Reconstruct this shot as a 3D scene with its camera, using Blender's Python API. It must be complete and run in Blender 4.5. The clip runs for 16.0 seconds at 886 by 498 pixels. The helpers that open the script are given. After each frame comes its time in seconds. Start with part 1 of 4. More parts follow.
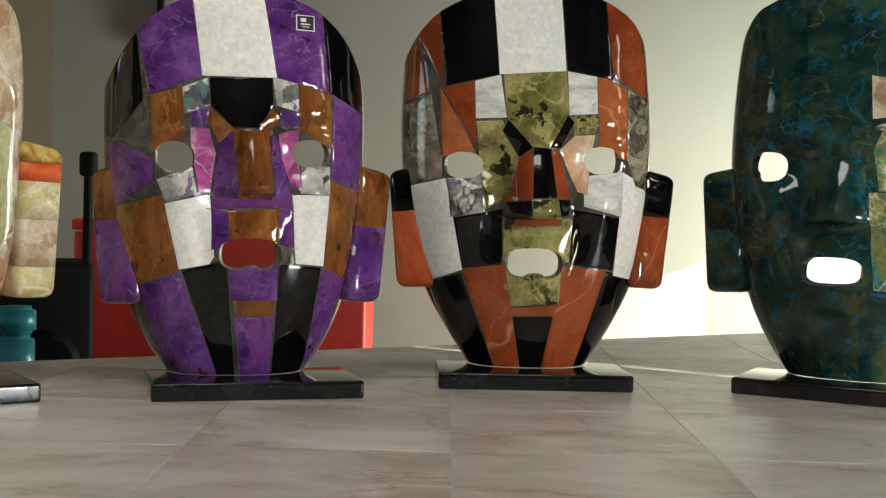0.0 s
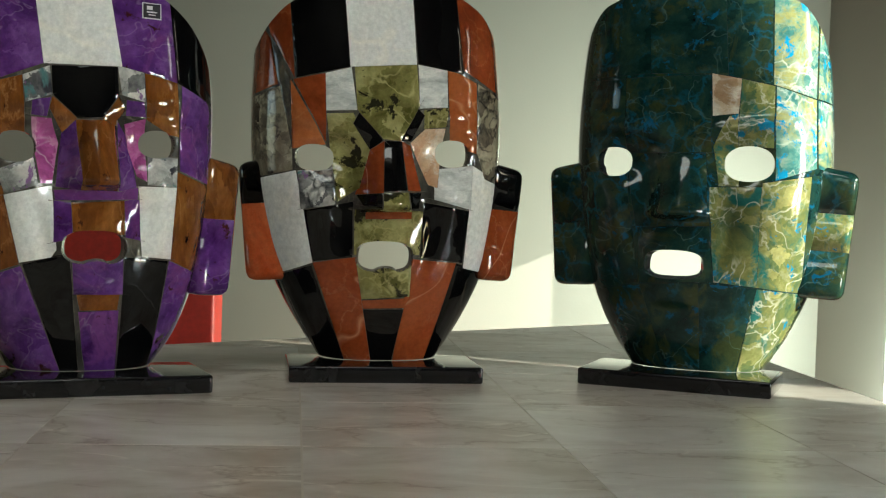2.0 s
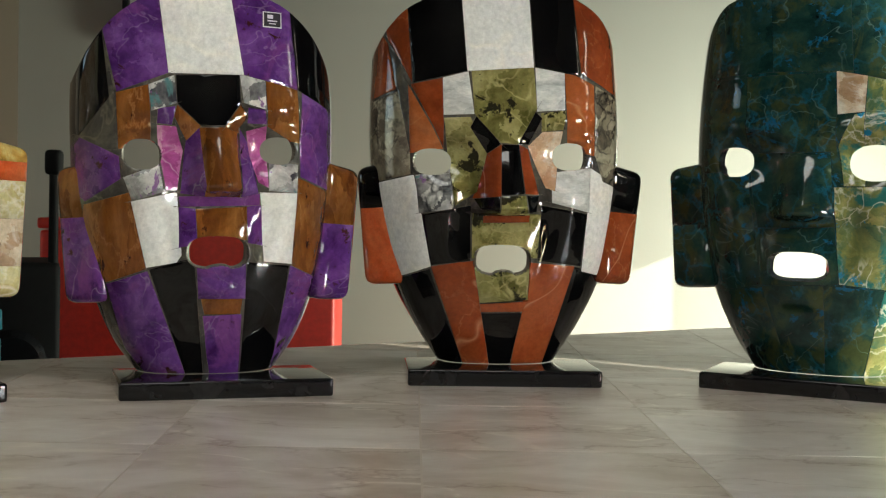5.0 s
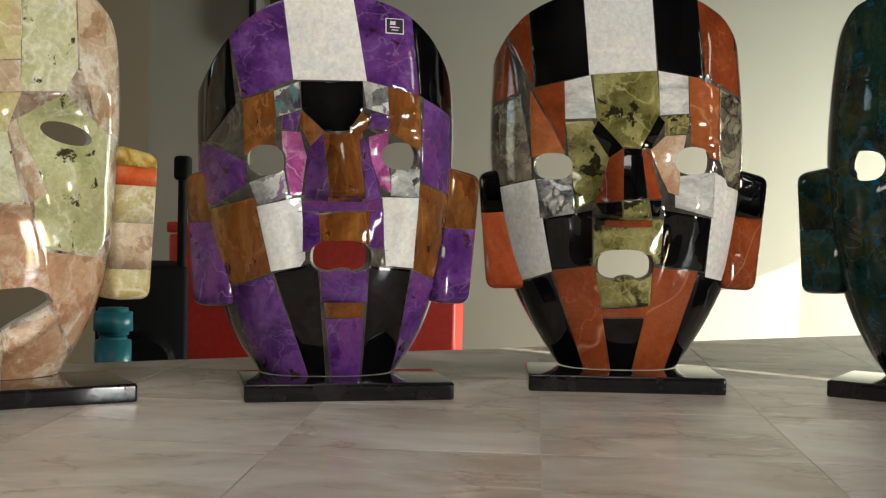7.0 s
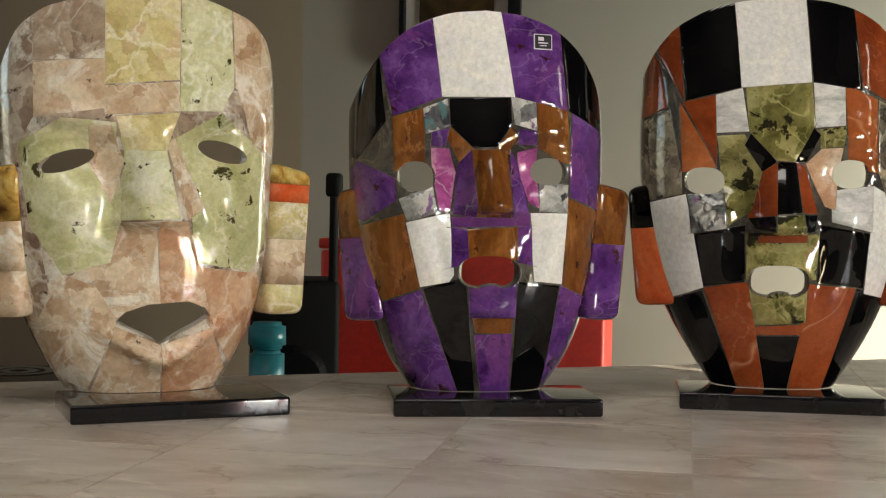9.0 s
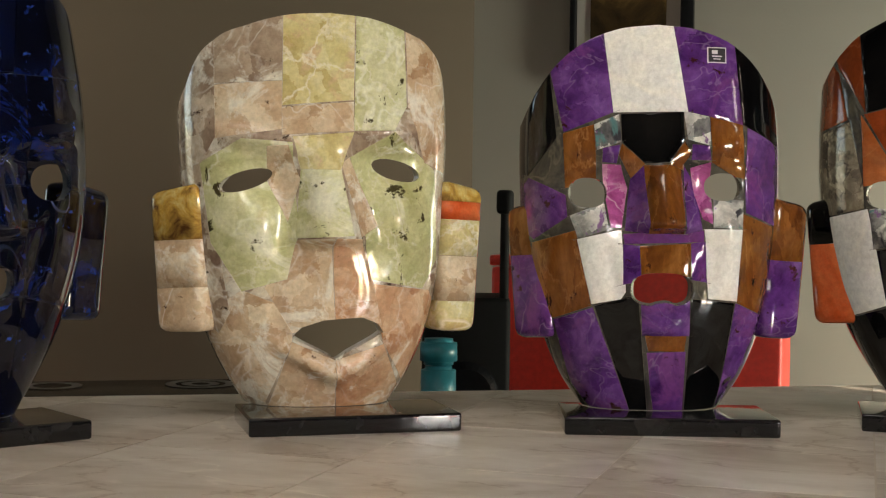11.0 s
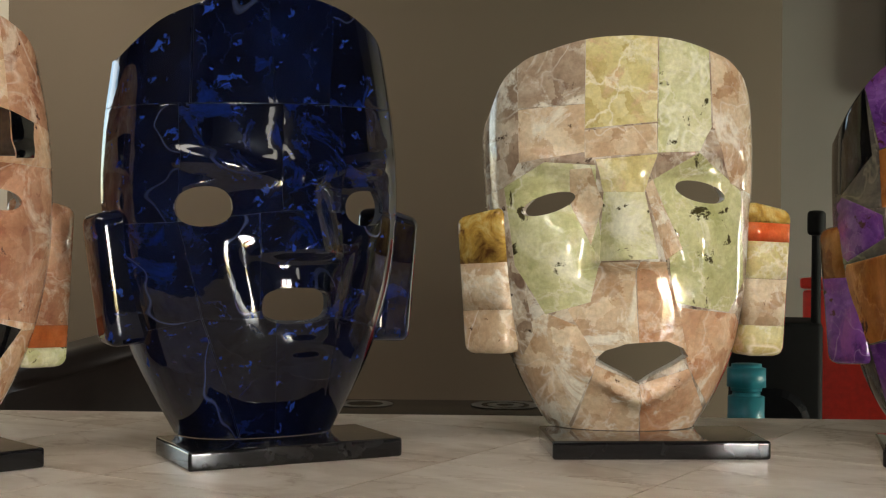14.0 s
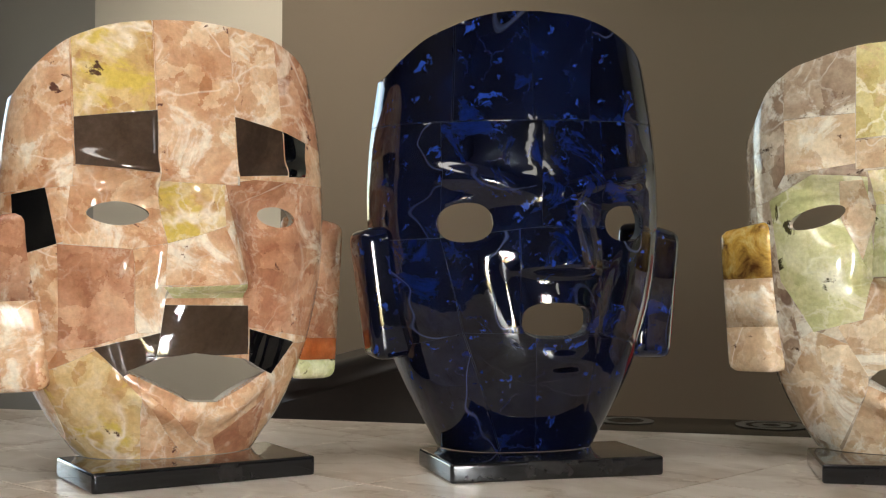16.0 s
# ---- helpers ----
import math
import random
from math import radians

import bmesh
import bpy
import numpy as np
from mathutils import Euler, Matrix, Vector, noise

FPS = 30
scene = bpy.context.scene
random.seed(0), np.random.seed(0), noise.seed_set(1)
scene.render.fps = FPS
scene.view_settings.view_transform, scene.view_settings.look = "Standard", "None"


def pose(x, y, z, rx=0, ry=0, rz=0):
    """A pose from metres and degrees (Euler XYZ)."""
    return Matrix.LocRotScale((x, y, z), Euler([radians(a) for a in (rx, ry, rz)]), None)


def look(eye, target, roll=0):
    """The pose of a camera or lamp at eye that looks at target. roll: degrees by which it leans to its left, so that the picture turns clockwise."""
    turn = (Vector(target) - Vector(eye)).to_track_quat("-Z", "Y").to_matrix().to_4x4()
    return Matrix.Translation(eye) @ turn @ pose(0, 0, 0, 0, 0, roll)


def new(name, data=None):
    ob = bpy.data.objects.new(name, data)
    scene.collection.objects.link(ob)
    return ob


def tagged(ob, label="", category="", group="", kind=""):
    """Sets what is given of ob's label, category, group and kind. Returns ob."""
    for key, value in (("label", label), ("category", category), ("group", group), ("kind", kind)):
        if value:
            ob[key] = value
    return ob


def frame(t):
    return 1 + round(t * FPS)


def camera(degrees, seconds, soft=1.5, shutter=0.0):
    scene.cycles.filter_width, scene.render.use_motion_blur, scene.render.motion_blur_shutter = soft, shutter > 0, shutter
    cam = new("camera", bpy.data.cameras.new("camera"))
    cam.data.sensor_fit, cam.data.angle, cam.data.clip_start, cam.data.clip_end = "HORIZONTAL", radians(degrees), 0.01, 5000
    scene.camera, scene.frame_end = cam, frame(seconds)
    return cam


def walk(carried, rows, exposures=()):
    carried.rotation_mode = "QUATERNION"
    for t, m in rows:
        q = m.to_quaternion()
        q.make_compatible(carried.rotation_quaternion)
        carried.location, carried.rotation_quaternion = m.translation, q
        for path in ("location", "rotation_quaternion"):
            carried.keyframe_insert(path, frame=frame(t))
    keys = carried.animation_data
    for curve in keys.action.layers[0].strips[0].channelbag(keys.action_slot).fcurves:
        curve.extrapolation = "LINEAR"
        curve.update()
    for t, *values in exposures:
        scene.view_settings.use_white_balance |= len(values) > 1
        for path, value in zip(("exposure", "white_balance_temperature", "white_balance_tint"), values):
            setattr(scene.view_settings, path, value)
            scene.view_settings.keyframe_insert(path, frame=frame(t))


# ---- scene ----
EYE = (0.0, 0.0, 0.139)
cam = camera(37.73, 16.0, soft=1.2)
# seconds, turn about x, y, z: the camera turns where it stands
ROWS = [
    (0, 87.852, -1.552, 0.058), (0.5, 87.998, -1.682, -1.957), (1, 87.761, -1.794, -4.048),
    (1.5, 87.721, -1.874, -6.073), (2, 87.726, -1.817, -6.531), (2.5, 87.736, -1.672, -6.161),
    (3, 87.692, -1.647, -5.207), (5.5, 87.793, -1.222, -0.137), (6, 87.867, -1.230, 1.258),
    (6.5, 87.805, -1.235, 2.656), (7, 87.830, -1.231, 4.003), (7.5, 87.941, -1.148, 5.671),
    (8, 88.144, -1.134, 7.632), (8.5, 88.270, -1.079, 9.056), (11, 89.026, -0.776, 18.085),
    (11.5, 89.114, -0.711, 20.078), (12, 89.241, -0.661, 22.375), (12.5, 89.373, -0.703, 24.813),
    (13, 89.530, -0.585, 26.795), (13.5, 89.766, -0.493, 29.133), (14, 89.892, -0.489, 31.417),
    (14.5, 90.245, -0.578, 33.958), (15, 90.492, -0.460, 37.133), (15.5, 90.552, -0.555, 40.075),
    (16, 90.483, -0.422, 42.852),
]
EXPOSURES = [(0, 1.5, 6400, 6), (0.8, 1.25, 6300, 3), (2, 1.0, 6200, -1), (3, 1.1, 6250, 0), (5.5, 1.38, 6450, 6), (8.5, 1.42, 6700, 10),
             (11, 1.45, 7000, 11), (14, 1.6, 6850, 10), (16, 1.95, 6550, 10)]
walk(cam, [(t, pose(*EYE, rx, ry, rz)) for t, rx, ry, rz in ROWS], EXPOSURES)
# ---- daylight: sky and one sun, through the openings of the room ----
SUN_AZ, SUN_EL = 121.0, 20.0          # where the sun stands: degrees clockwise from +y, degrees above the horizon
world = bpy.data.worlds.new("world")
scene.world = world
world.use_nodes = True
wn = world.node_tree.nodes
sky = wn.new("ShaderNodeTexSky")
sky.sky_type, sky.sun_disc = "NISHITA", False
sky.sun_elevation, sky.sun_rotation = radians(SUN_EL), radians(SUN_AZ)
world.node_tree.links.new(sky.outputs[0], wn["Background"].inputs[0])
wn["Background"].inputs[1].default_value = 0.15
sun = new("sun", bpy.data.lights.new("sun", "SUN"))
sun.data.energy, sun.data.angle, sun.data.color = 5.0, radians(0.5), (1.0, 0.95, 0.82)
a, e = radians(SUN_AZ), radians(SUN_EL)
sun.matrix_world = look((math.sin(a) * 5, math.cos(a) * 5, math.sin(e) / math.cos(e) * 5), (0, 0, 0))


def area_light(name, at, target, wide, high, power, colour):
    """An area lamp: the sky's light at an opening, and the added fill on the back-left wall."""
    lamp = new(name, bpy.data.lights.new(name, "AREA"))
    lamp.data.shape, lamp.data.size, lamp.data.size_y = "RECTANGLE", wide, high
    lamp.data.energy, lamp.data.color = power, colour
    lamp.matrix_world = look(at, target)
    return lamp

# ---- materials ----
def shader(name, rough=0.5, metal=0.0, coat=0.0, coat_rough=0.03):
    m = bpy.data.materials.new(name)
    m.use_nodes = True
    b = m.node_tree.nodes["Principled BSDF"]
    b.inputs["Roughness"].default_value, b.inputs["Metallic"].default_value = rough, metal
    b.inputs["Coat Weight"].default_value, b.inputs["Coat Roughness"].default_value = coat, coat_rough
    return m, m.node_tree.nodes, m.node_tree.links, b


def coords(n, l, scale=(1, 1, 1), vary=True):
    """Object space in metres, moved by the object's random number so that no two pieces are alike."""
    tc, mp = n.new("ShaderNodeTexCoord"), n.new("ShaderNodeMapping")
    mp.inputs["Scale"].default_value = scale
    l.new(tc.outputs["Object"], mp.inputs["Vector"])
    if vary:
        info, mul = n.new("ShaderNodeObjectInfo"), n.new("ShaderNodeMath")
        mul.operation, mul.inputs[1].default_value = "MULTIPLY", 7.0
        l.new(info.outputs["Random"], mul.inputs[0])
        l.new(mul.outputs[0], mp.inputs["Location"])
    return mp.outputs["Vector"]


def noise_tex(n, l, vec, scale, detail=4.0, rough=0.55, warp=0.0):
    t = n.new("ShaderNodeTexNoise")
    t.inputs["Scale"].default_value, t.inputs["Detail"].default_value = scale, detail
    t.inputs["Roughness"].default_value, t.inputs["Distortion"].default_value = rough, warp
    l.new(vec, t.inputs["Vector"])
    return t


def ramp(n, l, fac, stops, mode="LINEAR"):
    r = n.new("ShaderNodeValToRGB")
    r.color_ramp.interpolation = mode
    while len(r.color_ramp.elements) < len(stops):
        r.color_ramp.elements.new(0.5)
    for el, (at, c) in zip(r.color_ramp.elements, stops):
        el.position, el.color = at, (*c, 1.0)
    l.new(fac, r.inputs[0])
    return r.outputs[0]


def mix(n, l, fac, a, b, mode="MIX"):
    m = n.new("ShaderNodeMix")
    m.data_type, m.blend_type = "RGBA", mode
    for sock, v in ((m.inputs[0], fac), (m.inputs[6], a), (m.inputs[7], b)):
        if isinstance(v, (int, float)):
            sock.default_value = v
        elif isinstance(v, tuple):
            sock.default_value = (*v, 1.0)
        else:
            l.new(v, sock)
    return m.outputs[2]


def veins(n, l, vec, scale, width, warp=0.35):
    """Thin wandering lines: 1 on a line, 0 off it."""
    t = noise_tex(n, l, vec, scale, 3.0, 0.5, 0.5)
    w = width * 0.45
    return ramp(n, l, t.outputs["Fac"], [(0.5 - w, (0, 0, 0)), (0.5, (1, 1, 1)), (0.5 + w, (0, 0, 0))])


def cells(n, l, vec, scale):
    """A random grey for each broken lump of a brecciated stone."""
    wob = noise_tex(n, l, vec, scale * 1.3, 7.0, 0.66)
    add = n.new("ShaderNodeVectorMath")
    add.operation = "MULTIPLY_ADD"
    add.inputs[1].default_value = (1.2 / scale,) * 3
    l.new(wob.outputs["Color"], add.inputs[0])
    l.new(vec, add.inputs[2])
    v = n.new("ShaderNodeTexVoronoi")
    v.inputs["Scale"].default_value = scale
    l.new(add.outputs[0], v.inputs["Vector"])
    return v.outputs["Color"]


def cracks(n, l, vec, scale, width):
    """Healed cracks between the lumps: 1 on a crack, 0 off it."""
    wob = noise_tex(n, l, vec, scale * 1.2, 6.0, 0.65)
    add = n.new("ShaderNodeVectorMath")
    add.operation = "MULTIPLY_ADD"
    add.inputs[1].default_value = (1.1 / scale,) * 3
    l.new(wob.outputs["Color"], add.inputs[0])
    l.new(vec, add.inputs[2])
    v = n.new("ShaderNodeTexVoronoi")
    v.feature = "DISTANCE_TO_EDGE"
    v.inputs["Scale"].default_value = scale
    l.new(add.outputs[0], v.inputs["Vector"])
    return ramp(n, l, v.outputs["Distance"], [(0.0, (1, 1, 1)), (width, (0, 0, 0))])


def bump(n, l, b, height, strength, far):
    u = n.new("ShaderNodeBump")
    u.inputs["Strength"].default_value, u.inputs["Distance"].default_value = strength, far
    l.new(height, u.inputs["Height"])
    l.new(u.outputs[0], b.inputs["Normal"])
    return u


def stone(name, low, mid, high, scale=30.0, vein=None, vein_scale=22.0, vein_width=0.05, vein_mix=0.8,
          speck=None, speck_scale=90.0, speck_from=0.66, patch=None, patch_scale=12.0, patch_from=0.55, rough=0.12,
          coat=1.0, stretch=(1, 1, 1), relief=0.09, lumps=0.0, lump_scale=42.0, crack=None, crack_scale=40.0, crack_width=0.06, crack_mix=0.8):
    """Polished stone under clear lacquer: clouds, patches, veins and specks."""
    m, n, l, b = shader(name, rough, 0.0, coat, 0.03)
    b.inputs["Specular IOR Level"].default_value, b.inputs["Coat IOR"].default_value = 0.1, 1.42
    vec = coords(n, l, stretch)
    cloud = noise_tex(n, l, vec, scale, 6.0, 0.62, 0.6)
    fac = cloud.outputs["Fac"]
    if lumps:
        grey = n.new("ShaderNodeRGBToBW")
        l.new(cells(n, l, vec, lump_scale), grey.inputs[0])
        spread = n.new("ShaderNodeMapRange")
        spread.inputs[3].default_value, spread.inputs[4].default_value = 0.22, 0.78
        l.new(grey.outputs[0], spread.inputs[0])
        blend = n.new("ShaderNodeMix")
        blend.inputs[0].default_value = lumps
        l.new(fac, blend.inputs[2])
        l.new(spread.outputs[0], blend.inputs[3])
        fac = blend.outputs[0]
    col = ramp(n, l, fac, [(0.34, low), (0.5, mid), (0.66, high)])
    if patch:
        pn = noise_tex(n, l, vec, patch_scale, 9.0, 0.66, 0.9)
        col = mix(n, l, ramp(n, l, pn.outputs["Fac"], [(patch_from - 0.02, (0, 0, 0)), (patch_from + 0.06, (1, 1, 1))]), col, patch)
    if vein:
        broken = noise_tex(n, l, vec, vein_scale * 0.6, 3.0)
        line = mix(n, l, ramp(n, l, broken.outputs["Fac"], [(0.43, (0, 0, 0)), (0.58, (vein_mix,) * 3)]), (0, 0, 0),
                   veins(n, l, vec, vein_scale, vein_width))
        col = mix(n, l, line, col, vein)
    if crack:
        healed = noise_tex(n, l, vec, crack_scale * 0.5, 4.0, 0.6)
        line = mix(n, l, ramp(n, l, healed.outputs["Fac"], [(0.42, (0, 0, 0)), (0.60, (crack_mix,) * 3)]), (0, 0, 0),
                   cracks(n, l, vec, crack_scale, crack_width))
        col = mix(n, l, line, col, crack)
    if speck:
        sn = noise_tex(n, l, vec, speck_scale, 6.0, 0.68, 0.4)
        col = mix(n, l, ramp(n, l, sn.outputs["Fac"], [(speck_from, (0, 0, 0)), (speck_from + 0.03, (1, 1, 1))]), col, speck)
    grain = noise_tex(n, l, vec, 280.0, 3.0, 0.7)
    col = mix(n, l, 1.0, col, ramp(n, l, grain.outputs["Fac"], [(0.30, (0.84,) * 3), (0.70, (1.10,) * 3)]), "MULTIPLY")
    l.new(col, b.inputs["Base Color"])
    wave = noise_tex(n, l, vec, 38.0, 2.5)
    bump(n, l, b, wave.outputs["Fac"], relief, 0.004)
    cb = n.new("ShaderNodeBump")
    cb.inputs["Strength"].default_value, cb.inputs["Distance"].default_value = relief, 0.004
    l.new(wave.outputs["Fac"], cb.inputs["Height"])
    l.new(cb.outputs[0], b.inputs["Coat Normal"])
    return m


BLACK = stone("obsidian", (0.0015, 0.0015, 0.002), (0.003, 0.003, 0.0035), (0.008, 0.0075, 0.007), 25)
PURPLE = stone("purple_stone", (0.045, 0.010, 0.085), (0.105, 0.030, 0.185), (0.20, 0.085, 0.30), 34, (0.50, 0.38, 0.54), 26, 0.02, 0.25,
               (0.05, 0.012, 0.015), 50, 0.62, patch=(0.16, 0.045, 0.20), patch_scale=20, patch_from=0.53, lumps=0.3, lump_scale=70,
               crack=(0.42, 0.30, 0.48), crack_scale=30, crack_width=0.02, crack_mix=0.18)
BROWN = stone("ochre_jasper", (0.085, 0.024, 0.006), (0.20, 0.068, 0.014), (0.36, 0.155, 0.04), 34, None, speck=(0.045, 0.013, 0.007), speck_scale=55,
              speck_from=0.60, stretch=(1, 1, 0.45), lumps=0.35, lump_scale=60, crack=(0.46, 0.22, 0.08), crack_scale=34, crack_width=0.03, crack_mix=0.5)
WHITE = stone("white_onyx", (0.72, 0.735, 0.71), (0.80, 0.805, 0.77), (0.86, 0.85, 0.80), 9, (0.90, 0.88, 0.80), 10, 0.07, 0.9, lumps=0.12, lump_scale=30,
              crack=(0.90, 0.87, 0.78), crack_scale=22, crack_width=0.05, crack_mix=0.6)
RED = stone("red_jasper", (0.17, 0.030, 0.009), (0.27, 0.054, 0.015), (0.34, 0.080, 0.024), 16, (0.54, 0.24, 0.12), 8, 0.012, 0.8,
            (0.08, 0.02, 0.012), 100, 0.70, crack=(0.50, 0.20, 0.09), crack_scale=20, crack_width=0.02, crack_mix=0.4)
SHELL = stone("abalone", (0.05, 0.05, 0.06), (0.34, 0.34, 0.32), (0.80, 0.78, 0.72), 60, (0.02, 0.02, 0.025), 50, 0.22, 0.95,
              (0.24, 0.13, 0.28), 55, 0.60, patch=(0.10, 0.22, 0.22), patch_scale=50, patch_from=0.58, relief=0.3, lumps=0.6, lump_scale=80)
PEARL = stone("pearl_shell", (0.40, 0.42, 0.40), (0.66, 0.67, 0.64), (0.88, 0.86, 0.80), 36, relief=0.25, lumps=0.3, lump_scale=70, stretch=(1, 1, 2.2))
MOSS = stone("moss_serpentine", (0.09, 0.085, 0.02), (0.23, 0.21, 0.07), (0.42, 0.39, 0.17), 40, (0.50, 0.45, 0.20), 34, 0.06, 0.7,
             (0.022, 0.020, 0.010), 45, 0.585, lumps=0.4, lump_scale=55, crack=(0.40, 0.36, 0.15), crack_scale=48, crack_width=0.05, crack_mix=0.7)
GREYMOSS = stone("brecciated_grey_stone", (0.05, 0.04, 0.035), (0.22, 0.19, 0.13), (0.52, 0.48, 0.34), 50, (0.03, 0.025, 0.025), 50, 0.08, 0.8, lumps=0.6, lump_scale=65,
                 crack=(0.012, 0.010, 0.010), crack_scale=55, crack_width=0.10, crack_mix=0.95)
PINK = stone("pink_shell_stone", (0.20, 0.03, 0.13), (0.46, 0.10, 0.32), (0.70, 0.42, 0.54), 40, (0.8, 0.65, 0.7), 30, 0.05, 0.6, relief=0.2, lumps=0.4, lump_scale=60)
ORANGE = stone("orange_jasper", (0.50, 0.055, 0.012), (0.62, 0.10, 0.025), (0.70, 0.17, 0.06), 20)
TEAL = stone("chrysocolla", (0.004, 0.018, 0.018), (0.012, 0.042, 0.036), (0.040, 0.075, 0.040), 38, (0.20, 0.32, 0.30), 30, 0.02, 0.35,
             (0.008, 0.10, 0.20), 48, 0.61, patch=(0.046, 0.062, 0.024), patch_scale=24, patch_from=0.53, lumps=0.3, lump_scale=70,
             crack=(0.010, 0.13, 0.22), crack_scale=40, crack_width=0.07, crack_mix=0.55)
# chrysocolla again, twice, with the sunlight on the mask's right side painted in
TEALSUNGOLD = stone("sunlit_gold_chrysocolla", (0.05, 0.12, 0.07), (0.20, 0.22, 0.07), (0.46, 0.43, 0.17), 40, (0.74, 0.72, 0.56), 34, 0.04, 0.7,
                 (0.02, 0.24, 0.42), 48, 0.585, patch=(0.03, 0.16, 0.14), patch_scale=26, patch_from=0.54, lumps=0.4, lump_scale=80,
                 crack=(0.66, 0.66, 0.52), crack_scale=44, crack_width=0.05, crack_mix=0.7)
TEALSUNBLUE = stone("sunlit_blue_chrysocolla", (0.02, 0.13, 0.14), (0.10, 0.27, 0.24), (0.50, 0.54, 0.38), 44, (0.76, 0.78, 0.66), 34, 0.05, 0.7,
                 (0.02, 0.30, 0.55), 46, 0.56, patch=(0.36, 0.36, 0.14), patch_scale=28, patch_from=0.55, lumps=0.45, lump_scale=80,
                 crack=(0.70, 0.76, 0.68), crack_scale=46, crack_width=0.06, crack_mix=0.7)
LAPIS = stone("lapis", (0.0012, 0.0016, 0.004), (0.002, 0.003, 0.010), (0.003, 0.007, 0.034), 20, (0.14, 0.18, 0.34), 6, 0.006, 0.35,
              (0.012, 0.040, 0.22), 80, 0.615, patch=(0.0035, 0.012, 0.080), patch_scale=26, patch_from=0.59, lumps=0.1, lump_scale=60,
              crack=(0.010, 0.024, 0.12), crack_scale=22, crack_width=0.025, crack_mix=0.3)
CORAL = stone("salmon_marble", (0.42, 0.19, 0.09), (0.60, 0.37, 0.22), (0.76, 0.58, 0.40), 26, (0.86, 0.76, 0.64), 16, 0.03, 0.55,
              (0.12, 0.05, 0.035), 60, 0.655, patch=(0.78, 0.69, 0.57), patch_scale=26, patch_from=0.56, lumps=0.42, lump_scale=70,
              crack=(0.82, 0.72, 0.60), crack_scale=30, crack_width=0.05, crack_mix=0.5)
CORALDEEP = stone("deep_salmon_marble", (0.28, 0.11, 0.06), (0.45, 0.22, 0.125), (0.63, 0.39, 0.25), 30, (0.80, 0.66, 0.55), 16, 0.03, 0.5,
                  (0.10, 0.04, 0.03), 60, 0.645, patch=(0.66, 0.50, 0.38), patch_scale=26, patch_from=0.58, lumps=0.42, lump_scale=70,
                  crack=(0.70, 0.52, 0.40), crack_scale=28, crack_width=0.04, crack_mix=0.45)
CORALGOLD = stone("yellow_salmon_marble", (0.40, 0.20, 0.08), (0.58, 0.40, 0.18), (0.74, 0.60, 0.36), 26, (0.84, 0.76, 0.66), 26, 0.10, 0.8,
                  (0.10, 0.05, 0.03), 50, 0.63, patch=(0.60, 0.44, 0.10), patch_scale=22, patch_from=0.57, lumps=0.42, lump_scale=70,
                  crack=(0.82, 0.74, 0.62), crack_scale=28, crack_width=0.04, crack_mix=0.45)
LIME = stone("pale_green_opal", (0.38, 0.38, 0.17), (0.55, 0.55, 0.29), (0.72, 0.71, 0.47), 24, (0.80, 0.80, 0.64), 22, 0.05, 0.8,
             (0.06, 0.05, 0.02), 46, 0.605, patch=(0.74, 0.73, 0.56), patch_scale=20, patch_from=0.57, lumps=0.25, lump_scale=50,
             crack=(0.76, 0.74, 0.56), crack_scale=30, crack_width=0.04, crack_mix=0.7)
YELLOW = stone("yellow_opal", (0.46, 0.35, 0.13), (0.62, 0.54, 0.25), (0.74, 0.69, 0.42), 26, (0.84, 0.76, 0.60), 26, 0.10, 0.8,
               patch=(0.62, 0.44, 0.26), patch_scale=20, patch_from=0.58, lumps=0.42, lump_scale=65, crack=(0.82, 0.78, 0.62), crack_scale=34, crack_width=0.06, crack_mix=0.8)
ROSE = stone("rose_opal", (0.40, 0.24, 0.13), (0.57, 0.42, 0.27), (0.74, 0.63, 0.46), 28, (0.84, 0.79, 0.70), 16, 0.03, 0.55,
             (0.10, 0.055, 0.035), 60, 0.655, patch=(0.76, 0.71, 0.60), patch_scale=26, patch_from=0.55, lumps=0.5, lump_scale=62,
             crack=(0.82, 0.77, 0.67), crack_scale=30, crack_width=0.05, crack_mix=0.4)
MAUVE = stone("mauve_marble", (0.21, 0.14, 0.10), (0.37, 0.28, 0.20), (0.62, 0.54, 0.42), 32, (0.80, 0.76, 0.68), 18, 0.04, 0.6,
              (0.07, 0.045, 0.03), 60, 0.625, patch=(0.70, 0.67, 0.58), patch_scale=28, patch_from=0.54, lumps=0.5, lump_scale=66,
              crack=(0.76, 0.72, 0.63), crack_scale=32, crack_width=0.06, crack_mix=0.45)
AMBER = stone("amber_banded_stone", (0.12, 0.05, 0.015), (0.50, 0.30, 0.06), (0.70, 0.58, 0.24), 55)
BROWNBLACK = stone("smoky_obsidian", (0.035, 0.022, 0.016), (0.06, 0.038, 0.026), (0.09, 0.06, 0.045), 16)
GROUT = stone("pale_resin_joint", (0.42, 0.38, 0.32), (0.50, 0.46, 0.40), (0.56, 0.52, 0.46), 60, coat=0.6)
DARKGROUT = stone("dark_resin_joint", (0.03, 0.035, 0.045), (0.05, 0.06, 0.07), (0.08, 0.09, 0.10), 60, coat=0.6)
ORANGER = stone("orange_red_jasper", (0.32, 0.075, 0.02), (0.40, 0.11, 0.03), (0.46, 0.15, 0.05), 20, (0.66, 0.34, 0.16), 12, 0.02, 0.5)
SIDE = stone("grey_green_edge_stone", (0.035, 0.033, 0.028), (0.07, 0.065, 0.055), (0.13, 0.12, 0.09), 40, (0.20, 0.18, 0.13), 30, 0.04, 0.5)
